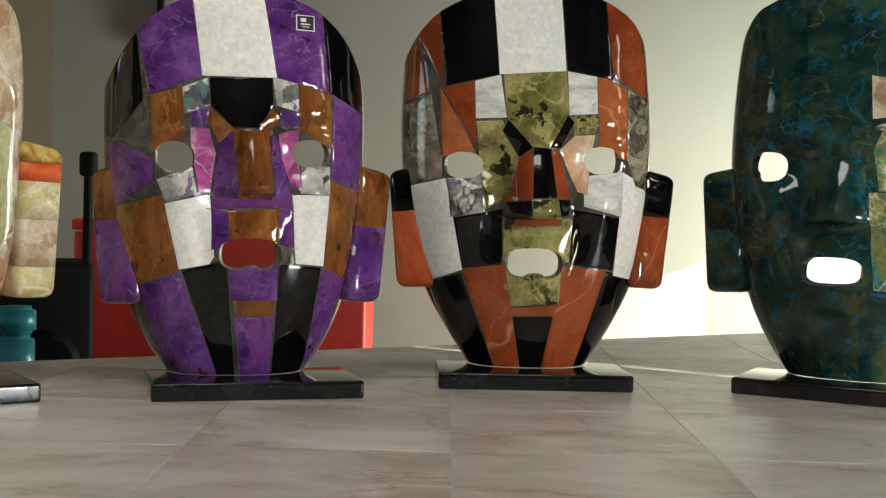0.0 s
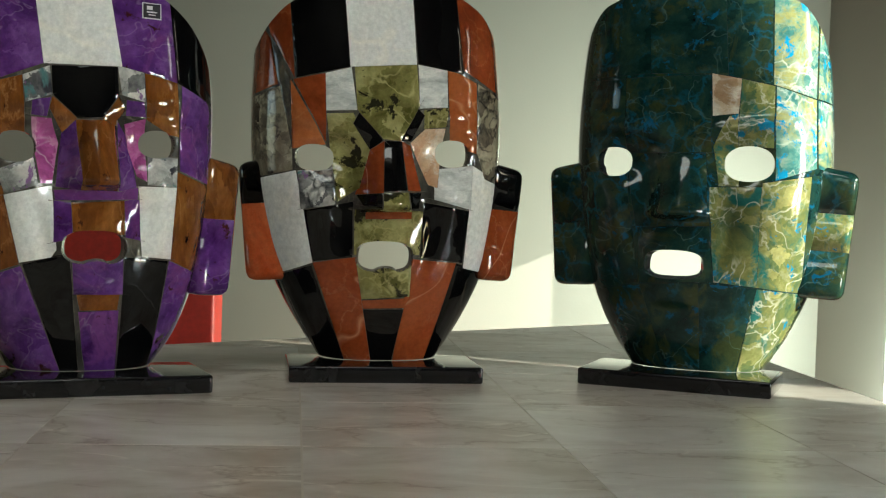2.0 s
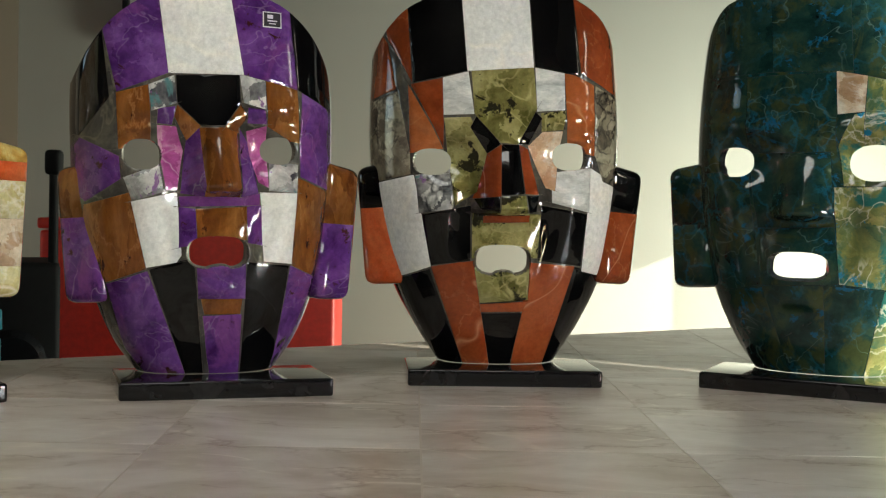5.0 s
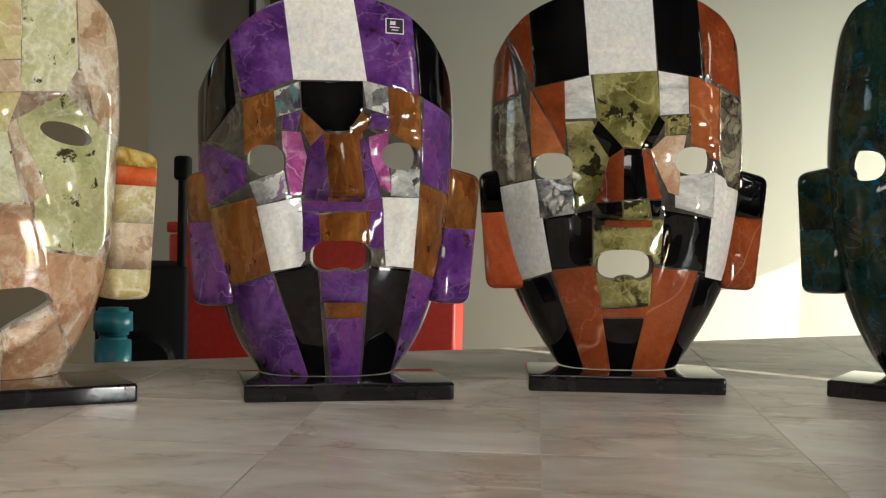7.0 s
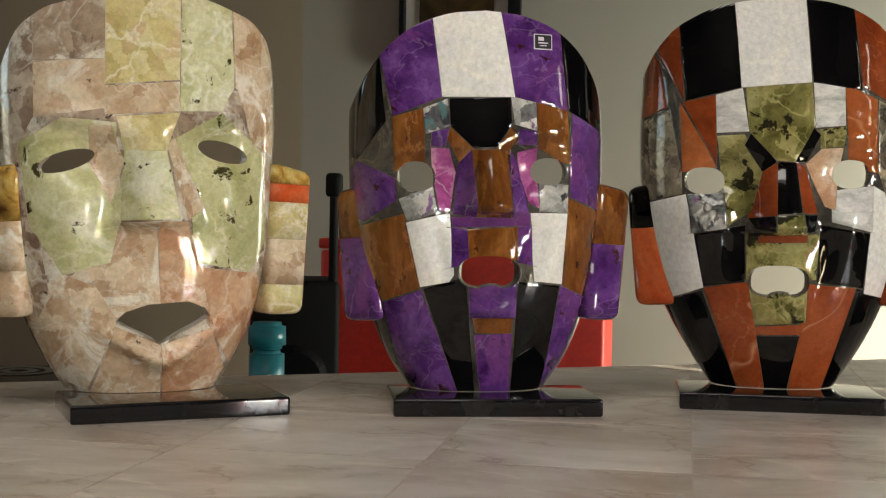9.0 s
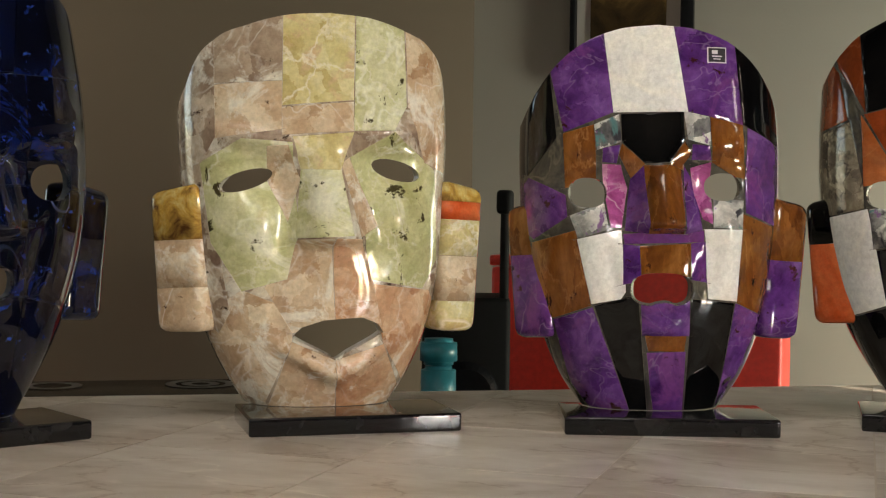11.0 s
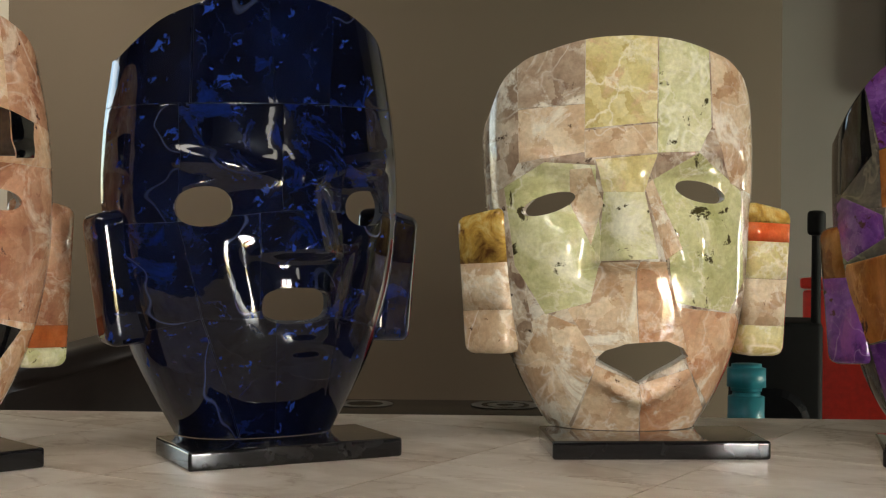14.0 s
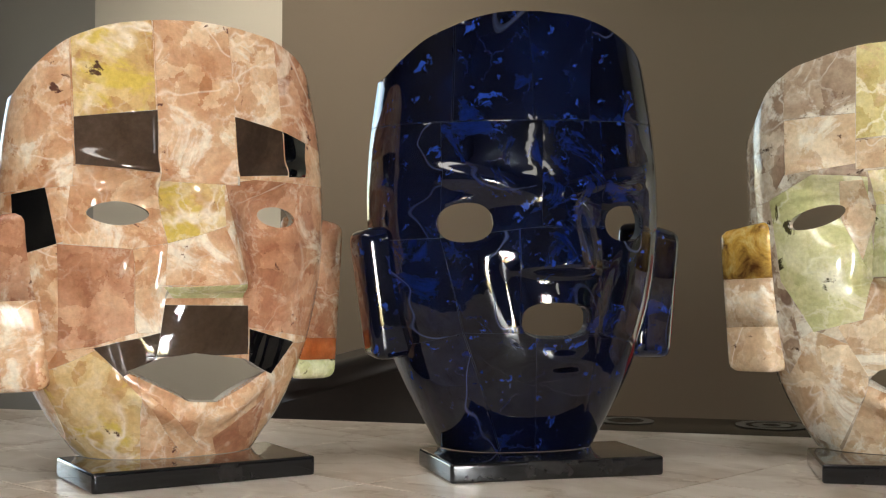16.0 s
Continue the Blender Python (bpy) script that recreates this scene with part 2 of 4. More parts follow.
MIDJOINT = stone("grey_resin_joint", (0.13, 0.11, 0.09), (0.17, 0.15, 0.12), (0.22, 0.19, 0.16), 60, coat=0.6)
# ---- masks: a curved shell with features in relief, faced with cut pieces of stone ----
def curve(z, pts):
    """A smooth line through points (z, value)."""
    zs, vs = np.array([p[0] for p in pts]), np.array([p[1] for p in pts])
    m = np.gradient(vs, zs)
    z = np.clip(z, zs[0], zs[-1])
    i = np.clip(np.searchsorted(zs, z) - 1, 0, len(zs) - 2)
    h = zs[i + 1] - zs[i]
    t = (z - zs[i]) / h
    return ((2 * t ** 3 - 3 * t ** 2 + 1) * vs[i] + (t ** 3 - 2 * t ** 2 + t) * h * m[i]
            + (3 * t ** 2 - 2 * t ** 3) * vs[i + 1] + (t ** 3 - t ** 2) * h * m[i + 1])


def hill(x, z, cx, cz, rx, rz, h, power=2.0, turn=0.0):
    c, s = np.cos(np.radians(turn)), np.sin(np.radians(turn))
    u, v = ((x - cx) * c + (z - cz) * s) / rx, (-(x - cx) * s + (z - cz) * c) / rz
    return h * np.exp(-(np.abs(u) ** power + np.abs(v) ** power))


def nose(x, z, low, high, w_low, w_high, h_low, h_high, cx=0.0):
    """A wedge that widens and rises to its tip and falls off sharply below it."""
    t = np.clip((z - low) / (high - low), 0, 1)
    w, h = w_low + (w_high - w_low) * t, h_low + (h_high - h_low) * t
    under = 1 / (1 + np.exp(-(z - low) / 0.0014))
    over = 1 / (1 + np.exp((z - high - 0.004) / 0.006))
    return h * np.exp(-np.abs((x - cx) / w) ** 3.0) * under * over


class Face:
    """The measures of one mask, in metres, seen from its front: x to the right, z up from the table."""

    def __init__(self, width, depth, top, reliefs, holes, square=2.5, shift=0.0, skew=(0.0, 0.0)):
        self.width, self.depth, self.top, self.reliefs, self.holes = width, depth, top, reliefs, holes
        self.square, self.shift, self.skew, self.uneven = square, shift, skew, abs(shift) * 300
        self.low = width[0][0]
        self.high = max(p[1] for p in top)

    def across(self, a, z):
        s = np.sin(a * np.pi / 2)
        return curve(z, self.width) * np.sign(s) * np.abs(s) ** (2 / self.square)

    def place(self, a, z):
        x = self.across(a, z)
        front = np.abs(np.cos(np.clip(a, -1, 1) * np.pi / 2)) ** (2 / self.square)
        d = curve(z, self.depth) * front
        for f in self.reliefs:
            d = d + f(x, z) * np.clip(front * 1.6 - 0.25, 0, 1)
        # hand-ground unevenness
        d = d + 0.00012 * front * np.sin(x * 150 + z * 60 + self.uneven) * np.sin(z * 130 - x * 40 + self.uneven * 2)
        low, high = self.skew          # the rim stands a little askew of the face, at the foot and at the top
        rim = (low + (high - low) * z / 0.3) * (1 - np.clip(front, 0, 1))
        return np.stack([x + self.shift + rim, 0.042 - d, z], -1)

    def normal(self, a, z):
        h = 1e-3
        da = self.place(np.clip(a + h, -0.999, 0.999), z) - self.place(np.clip(a - h, -0.999, 0.999), z)
        dz = self.place(a, z + 4e-4) - self.place(a, z - 4e-4)
        n = np.cross(da, dz)
        return n / (np.linalg.norm(n, axis=-1, keepdims=True) + 1e-12)

    def keep(self, x, z):
        """Above zero where there is stone: below the top line and outside the holes."""
        k = curve(np.abs(x) if len(self.top) and self.top[0][0] >= 0 else x, self.top) - z
        for hole in self.holes:
            k = np.minimum(k, hole(x, z))
        return k


def edges_of(pts, gap):
    """Inward half planes (nx, nz, c) of a convex outline, drawn in by the gap."""
    area = sum(p[0] * q[1] - q[0] * p[1] for p, q in zip(pts, pts[1:] + pts[:1]))
    if area < 0:
        pts = pts[::-1]
    out = []
    for p, q in zip(pts, pts[1:] + pts[:1]):
        dx, dz = q[0] - p[0], q[1] - p[1]
        n = math.hypot(dx, dz) or 1e-9
        out.append((-dz / n, dx / n, (dz * p[0] - dx * p[1]) / n - gap))
    return out


def oval(cx, cz, rx, rz, power=2.0, turn=0.0):
    """A hole: below zero inside."""
    c, s = math.cos(radians(turn)), math.sin(radians(turn))

    def f(x, z):
        u, v = ((x - cx) * c + (z - cz) * s) / rx, (-(x - cx) * s + (z - cz) * c) / rz
        return ((np.abs(u) ** power + np.abs(v) ** power) ** (1 / power) - 1) * min(rx, rz)
    return f


def cut_hole(*xz):
    """A hole with a straight-sided outline, in millimetres."""
    sides = edges_of([(xz[i] / 1000, xz[i + 1] / 1000) for i in range(0, len(xz), 2)], 0.0)

    def f(x, z):
        return -np.min([nx * x + nz * z + c for nx, nz, c in sides], 0)
    return f


def both(f, g):
    """The part common to two holes."""
    return lambda x, z: np.maximum(f(x, z), g(x, z))


def less(f, g):
    """A hole f without the part g."""
    return lambda x, z: np.maximum(f(x, z), -g(x, z))


def split(poly, vals):
    """A polygon cut where its vertex values change sign: the part above zero, and the part below."""
    if min(vals) >= 0:
        return poly, []
    if max(vals) < 0:
        return [], poly
    up, down = [], []
    for i in range(len(poly)):
        p, q, u, v = poly[i], poly[(i + 1) % len(poly)], vals[i], vals[(i + 1) % len(poly)]
        (up if u >= 0 else down).append(p)
        if (u >= 0) != (v >= 0):
            k = u / (u - v)
            m = (p[0] + (q[0] - p[0]) * k, p[1] + (q[1] - p[1]) * k, p[2] + (q[2] - p[2]) * k)
            up.append(m), down.append(m)
    return (up if len(up) > 2 else []), (down if len(down) > 2 else [])


NA, NZ = 132, 156


def carve(face, tiles, gap=0.0001):
    """Cuts the face into its stones. Returns, for each tile and for the whole shell, polygons in the face's own (a, z)."""
    ga, gz = np.linspace(-1, 1, NA + 1), np.linspace(face.low, face.high, NZ + 1)
    A, Z = np.meshgrid(ga, gz, indexing="ij")
    X = face.across(A, Z)
    K = face.keep(X, Z)
    planes = [edges_of(pts, gap) for _, pts in tiles]
    V = [np.min([nx * X + nz * Z + c for nx, nz, c in e], 0) for e in planes]
    outer = [edges_of(pts, -gap) for _, pts in tiles]
    whole, cut = [], [[] for _ in tiles]

    def corners(G):
        return np.stack([G[:-1, :-1], G[1:, :-1], G[1:, 1:], G[:-1, 1:]], -1)

    KC, AC, ZC, XC, VC = corners(K), corners(A), corners(Z), corners(X), [corners(v) for v in V]
    low, high = np.array([v.min(-1) for v in VC]), np.array([v.max(-1) for v in VC])
    for i in range(NA):
        for j in range(NZ):
            k = KC[i, j]
            if (k <= 0).all():
                continue
            polys = [list(zip(AC[i, j].tolist(), ZC[i, j].tolist(), XC[i, j].tolist()))]
            if (k < 0).any():
                polys = [split(polys[0], k.tolist())[0]]
                if not polys[0]:
                    continue
            whole.append(polys[0])
            for t in np.nonzero(high[:, i, j] > -0.0024)[0]:
                e = planes[t]
                if low[t, i, j] >= 0:
                    cut[t] += polys
                    break
                rest, clear = [], []
                for poly in polys:
                    inside = poly
                    for (nx, nz, c), (ox, oz, oc) in zip(e, outer[t]):
                        if not inside:
                            break
                        inside_next, _ = split(inside, [nx * p[2] + nz * p[1] + c for p in inside])
                        _, outside = split(inside, [ox * p[2] + oz * p[1] + oc for p in inside])
                        if outside:
                            rest.append(outside)
                        inside = inside_next
                    if inside:
                        cut[t].append(inside)
                polys = rest
                if not polys:
                    break
    return whole, cut


def shell_mesh(name, face, polys, material, lift, thick, edge_drop=0.0):
    """Polygons of the face as a solid sheet: its front lifted off the face, its back thick behind it."""
    index, keys, faces = {}, [], []
    for poly in polys:
        ids = []
        for p in poly:
            key = (round(p[0], 5), round(p[1], 6))
            if key not in index:
                index[key] = len(keys)
                keys.append(p)
            if not ids or ids[-1] != index[key]:
                ids.append(index[key])
        if len(ids) > 2 and ids[0] == ids[-1]:
            ids.pop()
        if len(set(ids)) == len(ids) and len(ids) > 2:
            faces.append(ids)
    if not faces:
        return None
    a, z = np.array([k[0] for k in keys]), np.array([k[1] for k in keys])
    P, N = face.place(a, z), face.normal(a, z)
    front, back = P + N * lift, P + N * (lift - thick)
    n, used = len(keys), {}
    for f in faces:
        for i in range(len(f)):
            used[(f[i], f[(i + 1) % len(f)])] = True
    walls = [(u, v) for u, v in used if (v, u) not in used]
    # worn edges: the rim of each stone lies a little lower than its middle
    rims = sorted({u for w in walls for u in w})
    front[rims] -= N[rims] * edge_drop
    verts = np.concatenate([front, back])
    quads = [list(f) for f in faces] + [[i + n for i in reversed(f)] for f in faces]
    count = len(quads)
    quads += [[v, u, u + n, v + n] for u, v in walls]
    me = bpy.data.meshes.new(name)
    me.from_pydata(verts.tolist(), [], quads)
    me.polygons.foreach_set("use_smooth", [k < count for k in range(len(me.polygons))])
    me.materials.append(material)
    sharp = me.attributes.new("sharp_edge", "BOOLEAN", "EDGE")
    border = set(tuple(sorted(w)) for w in walls) | set(tuple(sorted((u + n, v + n))) for u, v in walls)
    sharp.data.foreach_set("value", [tuple(sorted(ed.vertices)) in border for ed in me.edges])
    return new(name, me)


def islands(polys, least=5):
    """The separate patches that polygons make, without stray slivers."""
    up = {}

    def top(k):
        while up[k] != k:
            up[k] = up[up[k]]
            k = up[k]
        return k

    keys = [[(round(p[0], 5), round(p[1], 6)) for p in poly] for poly in polys]
    for ks in keys:
        for k in ks:
            up.setdefault(k, k)
            up[top(k)] = top(ks[0])
    groups = {}
    for poly, ks in zip(polys, keys):
        groups.setdefault(top(ks[0]), []).append(poly)
    return [g for g in groups.values() if len(g) >= least]


def patch(name, face, x0, x1, z0, z1, material, lift, root, steps=6):
    """A thin label that follows the face."""
    def across(x, z):
        w = curve(np.array(z), face.width)
        return float(np.sign(x) * np.arcsin(min(1.0, abs(x) / w) ** (face.square / 2)) * 2 / np.pi)
    polys = []
    for i in range(steps):
        for j in range(steps):
            xs, zs = (x0 + (x1 - x0) * i / steps, x0 + (x1 - x0) * (i + 1) / steps), (z0 + (z1 - z0) * j / steps, z0 + (z1 - z0) * (j + 1) / steps)
            polys.append([(across(x, z), z) for x, z in ((xs[0], zs[0]), (xs[1], zs[0]), (xs[1], zs[1]), (xs[0], zs[1]))])
    ob = shell_mesh(name, face, polys, material, lift, 0.0006)
    ob.parent = root
    return ob


def part(name, bm, material, parent, label=""):
    """A bmesh as one mesh object under a thing or a part."""
    me = bpy.data.meshes.new(name)
    bm.to_mesh(me)
    bm.free()
    me.materials.append(material)
    ob = new(name, me)
    ob.parent = parent
    return tagged(ob, label)


def thing(name, at, label, category, group="", kind=""):
    ob = new(name)
    ob.empty_display_size = 0.02
    ob.matrix_world = at
    return tagged(ob, label, category, group, kind)


def smooth(bm, flag=True):
    for f in bm.faces:
        f.smooth = flag
    return bm


def slab(outline, low, high, round_off, segments=3):
    """A convex or plain outline (x, y) drawn up from low to high, with rounded edges."""
    bm = bmesh.new()
    f = bm.faces.new([bm.verts.new((x, y, low)) for x, y in outline])
    up = bmesh.ops.extrude_face_region(bm, geom=[f])
    bmesh.ops.translate(bm, vec=(0, 0, high - low), verts=[v for v in up["geom"] if isinstance(v, bmesh.types.BMVert)])
    bmesh.ops.recalc_face_normals(bm, faces=bm.faces)
    if round_off:
        bmesh.ops.bevel(bm, geom=list(bm.edges), offset=round_off, segments=segments, profile=0.6, affect="EDGES", clamp_overlap=True)
    return smooth(bm)


def box(x0, x1, y0, y1, z0, z1, round_off=0.0, segments=2):
    bm = slab([(x0, y0), (x1, y0), (x1, y1), (x0, y1)], z0, z1, round_off, segments)
    return bm if round_off else smooth(bm, False)


BASE_HIGH = 0.0125


def mask(name, at, lean, face, tiles, ears, label, grout, base_shift=(0.0, 0.0), base_turn=0.0, base_size=(0.145, 0.075), gap=0.0001):
    """A stone-faced mask on a black plinth. at: x, y and turn on the table; lean: turn about y, in degrees."""
    x, y, turn = at
    root = thing(name, pose(x, y, 0, 0, 0, turn), label, "mask", "stone masks in a row")
    w, d = base_size[0] / 2, base_size[1] / 2
    bm = slab([(-w, -d), (w, -d), (w, d), (-w, d)], 0, BASE_HIGH, 0.0022, 3)
    bmesh.ops.transform(bm, matrix=pose(base_shift[0], base_shift[1], 0, 0, 0, base_turn), verts=bm.verts)
    part("plinth", bm, PLINTH, root, "polished black plinth with rounded edges")
    whole, cut = carve(face, tiles, gap)
    back = shell_mesh("mask_shell", face, whole, grout, -0.0007, 0.006)
    back.parent = root
    tagged(back, "hollow resin shell that carries the stones")
    tilt = pose(0, 0, 0.13, 0, lean, 0) @ pose(0, 0, -0.13)
    back.matrix_local = tilt
    for (material, _), polys in zip(tiles, cut):
        for island in islands(polys):
            ob = shell_mesh("stone_piece", face, island, material, 0.0, 0.003, 0.0002 if grout is MIDJOINT else 0.00005)
            if ob:
                ob.parent, ob.matrix_local = root, tilt
    for side, (ex, ey, ez, tx, ty, tz, outline, deep, pieces) in ears:
        ear_at = tilt @ pose(ex, ey, ez, tx, ty, tz)
        low = min(p[1] for p in outline)
        tall = max(p[1] for p in outline) - low
        for material, z0, z1 in pieces:
            bm = slab(outline, -deep / 2, deep / 2, 0.0095, 5)
            for level, side in ((low + z0 * tall + 0.0001, -1), (low + z1 * tall - 0.0001, 1)):
                if 0.01 < (level - low) / tall < 0.99:
                    cut_at = bmesh.ops.bisect_plane(bm, geom=bm.verts[:] + bm.edges[:] + bm.faces[:], plane_co=(0, level, 0), plane_no=(0, side, 0), clear_outer=True)
                    bmesh.ops.holes_fill(bm, edges=[e for e in cut_at["geom_cut"] if isinstance(e, bmesh.types.BMEdge)])
            bmesh.ops.transform(bm, matrix=ear_at @ pose(0, 0, 0, 90, 0, 0), verts=bm.verts)
            part("ear_piece", bm, material, root)
    return root


def ear(side, x, y, z, wide, tall, deep, pieces, turn=20.0, taper=0.75, lean=0.0):
    """An upright ear flange: wider above, rounded below."""
    w, h = wide / 2, tall / 2
    s = side
    outline = [(s * -w, -h), (s * w * (taper + 0.08), -h), (s * w, h * 0.9), (s * -w, h)]
    if s < 0:
        outline = outline[::-1]
    return side, (side * x, y, z, 0, lean, side * turn, outline, deep, pieces)


def row(material, z_low, z_high, xs):
    """A course of stones between two heights: materials, and the joints' x from left to right."""
    return [(m, [(a, z_low), (b, z_low), (b, z_high), (a, z_high)]) for m, a, b in zip(material, xs, xs[1:])]


def t(material, *xz):
    """One stone by its outline in millimetres: x, z, x, z ..."""
    return material, [(xz[i] / 1000, xz[i + 1] / 1000) for i in range(0, len(xz), 2)]
# ---- plain surfaces of the room ----
def wall_paint(name, colour, spread=0.06):
    m, n, l, b = shader(name, 0.85)
    vec = coords(n, l, vary=False)
    big, fine = noise_tex(n, l, vec, 1.3, 4.0), noise_tex(n, l, vec, 160.0, 3.0)
    dark = tuple(c * (1 - spread) for c in colour)
    l.new(ramp(n, l, big.outputs["Fac"], [(0.3, dark), (0.7, colour)]), b.inputs["Base Color"])
    bump(n, l, b, fine.outputs["Fac"], 0.15, 0.002)
    return m


def plain(name, colour, rough=0.5, coat=0.0, metal=0.0, grain=60.0):
    m, n, l, b = shader(name, rough, metal, coat)
    nz = noise_tex(n, l, coords(n, l), grain, 4.0)
    l.new(ramp(n, l, nz.outputs["Fac"], [(0.3, tuple(c * 0.85 for c in colour)), (0.7, tuple(min(1, c * 1.12) for c in colour))]), b.inputs["Base Color"])
    return m


def table_stone():
    """Beige banded onyx, honed, with soft clouds along its grain."""
    m, n, l, b = shader("beige_onyx", 0.3, 0.0, 0.1, 0.2)
    vec = coords(n, l, (0.85, 1.4, 1.0))
    cloud = noise_tex(n, l, vec, 8.0, 5.0, 0.6, 0.8)
    band = noise_tex(n, l, vec, 24.0, 4.0, 0.55, 0.5)
    info = n.new("ShaderNodeObjectInfo")
    col = ramp(n, l, cloud.outputs["Fac"], [(0.36, (0.36, 0.27, 0.19)), (0.5, (0.62, 0.55, 0.47)), (0.64, (0.84, 0.80, 0.74))])
    col = mix(n, l, 0.3, col, ramp(n, l, band.outputs["Fac"], [(0.34, (0.34, 0.25, 0.17)), (0.66, (0.88, 0.83, 0.76))]))
    col = mix(n, l, 0.3, col, mix(n, l, info.outputs["Random"], (0.44, 0.36, 0.28), (0.74, 0.70, 0.65)))
    thread = mix(n, l, ramp(n, l, band.outputs["Fac"], [(0.45, (0, 0, 0)), (0.6, (0.7, 0.7, 0.7))]), (0, 0, 0), veins(n, l, vec, 7.0, 0.03))
    col = mix(n, l, thread, col, (0.86, 0.80, 0.70))
    rust = mix(n, l, ramp(n, l, cloud.outputs["Fac"], [(0.46, (0.6, 0.6, 0.6)), (0.56, (0, 0, 0))]), (0, 0, 0), cracks(n, l, vec, 11.0, 0.035))
    col = mix(n, l, rust, col, (0.26, 0.16, 0.09))
    l.new(col, b.inputs["Base Color"])
    return m


PLINTH = stone("black_marble", (0.005, 0.005, 0.006), (0.009, 0.009, 0.010), (0.02, 0.019, 0.019), 40, rough=0.12, coat=1.0)
PAINT = wall_paint("cream_wall_paint", (0.265, 0.248, 0.215))
# the back-left wall's dimmer light is put into this darker paint
SHADED_PAINT = wall_paint("shaded_taupe_wall_paint", (0.118, 0.090, 0.062))
PIER_PAINT = wall_paint("stone_grey_wall_paint", (0.42, 0.38, 0.31))
CEILING_PAINT = wall_paint("ceiling_paint", (0.20, 0.18, 0.16))
# for walls out of view, kept near black so the glossy stones reflect little
UNSEEN_PAINT = wall_paint("unseen_dark_wall_paint", (0.036, 0.032, 0.027))
ONYX = table_stone()
JOINT = wall_paint("table_joint", (0.66, 0.60, 0.52))
BLACK_GLOSS = plain("black_gloss", (0.008, 0.008, 0.009), 0.2, 0.0)
BLACK_MATT = plain("black_matt", (0.005, 0.005, 0.005), 0.7)
RED_LACQUER = plain("red_lacquer", (0.60, 0.03, 0.016), 0.45)
TEAL_PLASTIC = plain("teal_plastic", (0.015, 0.16, 0.20), 0.35)
WOOD_FLOOR = plain("terracotta_floor", (0.16, 0.085, 0.055), 0.5)
for m in (BLACK_GLOSS, BLACK_MATT):
    m.node_tree.nodes["Principled BSDF"].inputs["Specular IOR Level"].default_value = 0.15


def wall(name, a, b, low, high, material, thick=0.12, openings=()):
    """An upright wall along a-b with its thickness on the far side; openings are (from, to, low, high) along it."""
    ax, ay, bx, by = *a, *b
    long = math.hypot(bx - ax, by - ay)
    m = pose(ax, ay, 0, 0, 0, math.degrees(math.atan2(by - ay, bx - ax)))
    bm = bmesh.new()
    cuts = sorted({0.0, long, *[o[0] for o in openings], *[o[1] for o in openings]})
    for s, e in zip(cuts, cuts[1:]):
        inside = [o for o in openings if o[0] < (s + e) / 2 < o[1]]
        spans = [(low, inside[0][2]), (inside[0][3], high)] if inside else [(low, high)]
        for z0, z1 in spans:
            if z1 - z0 > 0.001:
                r = bmesh.ops.create_cube(bm, size=1.0, matrix=m @ Matrix.Translation(((s + e) / 2, thick / 2, (z0 + z1) / 2)) @ Matrix.Diagonal((e - s, thick, z1 - z0, 1)))
    me = bpy.data.meshes.new(name)
    bm.to_mesh(me)
    bm.free()
    me.materials.append(material)
    return tagged(new(name, me), "painted plaster wall of the room", "wall", kind="structure")


FLOOR_Z, CEIL_Z = -0.76, 1.95
# corners of the room; walls lie outside them
C0, C1, C2, C3 = (1.684, 4.0), (-1.24, 4.1), (-3.40, 2.852), (-3.90, 2.44)
C4, C5, C7 = (-4.6, 2.35), (-4.6, -1.3), (1.684, -1.3)
wall("wall_back", C1, C0, FLOOR_Z, CEIL_Z, PAINT)
wall("wall_back_left", C2, C1, FLOOR_Z, CEIL_Z, SHADED_PAINT)
wall("wall_pier", C3, C2, FLOOR_Z, CEIL_Z, PIER_PAINT)
wall("wall_left_back", C4, C3, FLOOR_Z, CEIL_Z, PAINT)
wall("wall_left", C5, C4, FLOOR_Z, CEIL_Z, UNSEEN_PAINT, openings=[(1.4, 2.9, -0.3, 1.3)])
wall("wall_behind", C7, C5, FLOOR_Z, CEIL_Z, UNSEEN_PAINT)
# the right wall: its far end with a low opening, and an unseen near end darkened to keep reflections low, with a slit
# and a garden window
CM = (1.684, 2.6)
wall("wall_right_far", C0, CM, FLOOR_Z, CEIL_Z, PAINT, thick=0.04, openings=[(0.49, 0.95, FLOOR_Z, 0.36)])
wall("wall_right_near", CM, C7, FLOOR_Z, CEIL_Z, UNSEEN_PAINT, thick=0.04, openings=[(2.395, 2.500, 0.52, 0.92), (2.72, 3.22, -0.25, 0.55)])
bm = box(-4.8, 1.9, -1.5, 4.3, FLOOR_Z - 0.1, FLOOR_Z)
me = bpy.data.meshes.new("floor")
bm.to_mesh(me)
bm.free()
me.materials.append(WOOD_FLOOR)
tagged(new("floor", me), "plain terracotta floor of the room", "floor", kind="structure")
# the ceiling, with a roof window in front of the table
RX0, RX1, RY0, RY1 = -1.10, 0.60, -0.95, -0.25
bm = bmesh.new()
for x0, x1, y0, y1 in ((-4.8, RX0, -1.5, 4.3), (RX1, 1.9, -1.5, 4.3), (RX0, RX1, -1.5, RY0), (RX0, RX1, RY1, 4.3)):
    bmesh.ops.create_cube(bm, size=1.0, matrix=Matrix.Translation(((x0 + x1) / 2, (y0 + y1) / 2, CEIL_Z + 0.05)) @ Matrix.Diagonal((x1 - x0, y1 - y0, 0.1, 1)))
me = bpy.data.meshes.new("ceiling")
bm.to_mesh(me)
bm.free()
me.materials.append(CEILING_PAINT)
tagged(new("ceiling", me), "plain painted ceiling of the room", "ceiling", kind="structure")


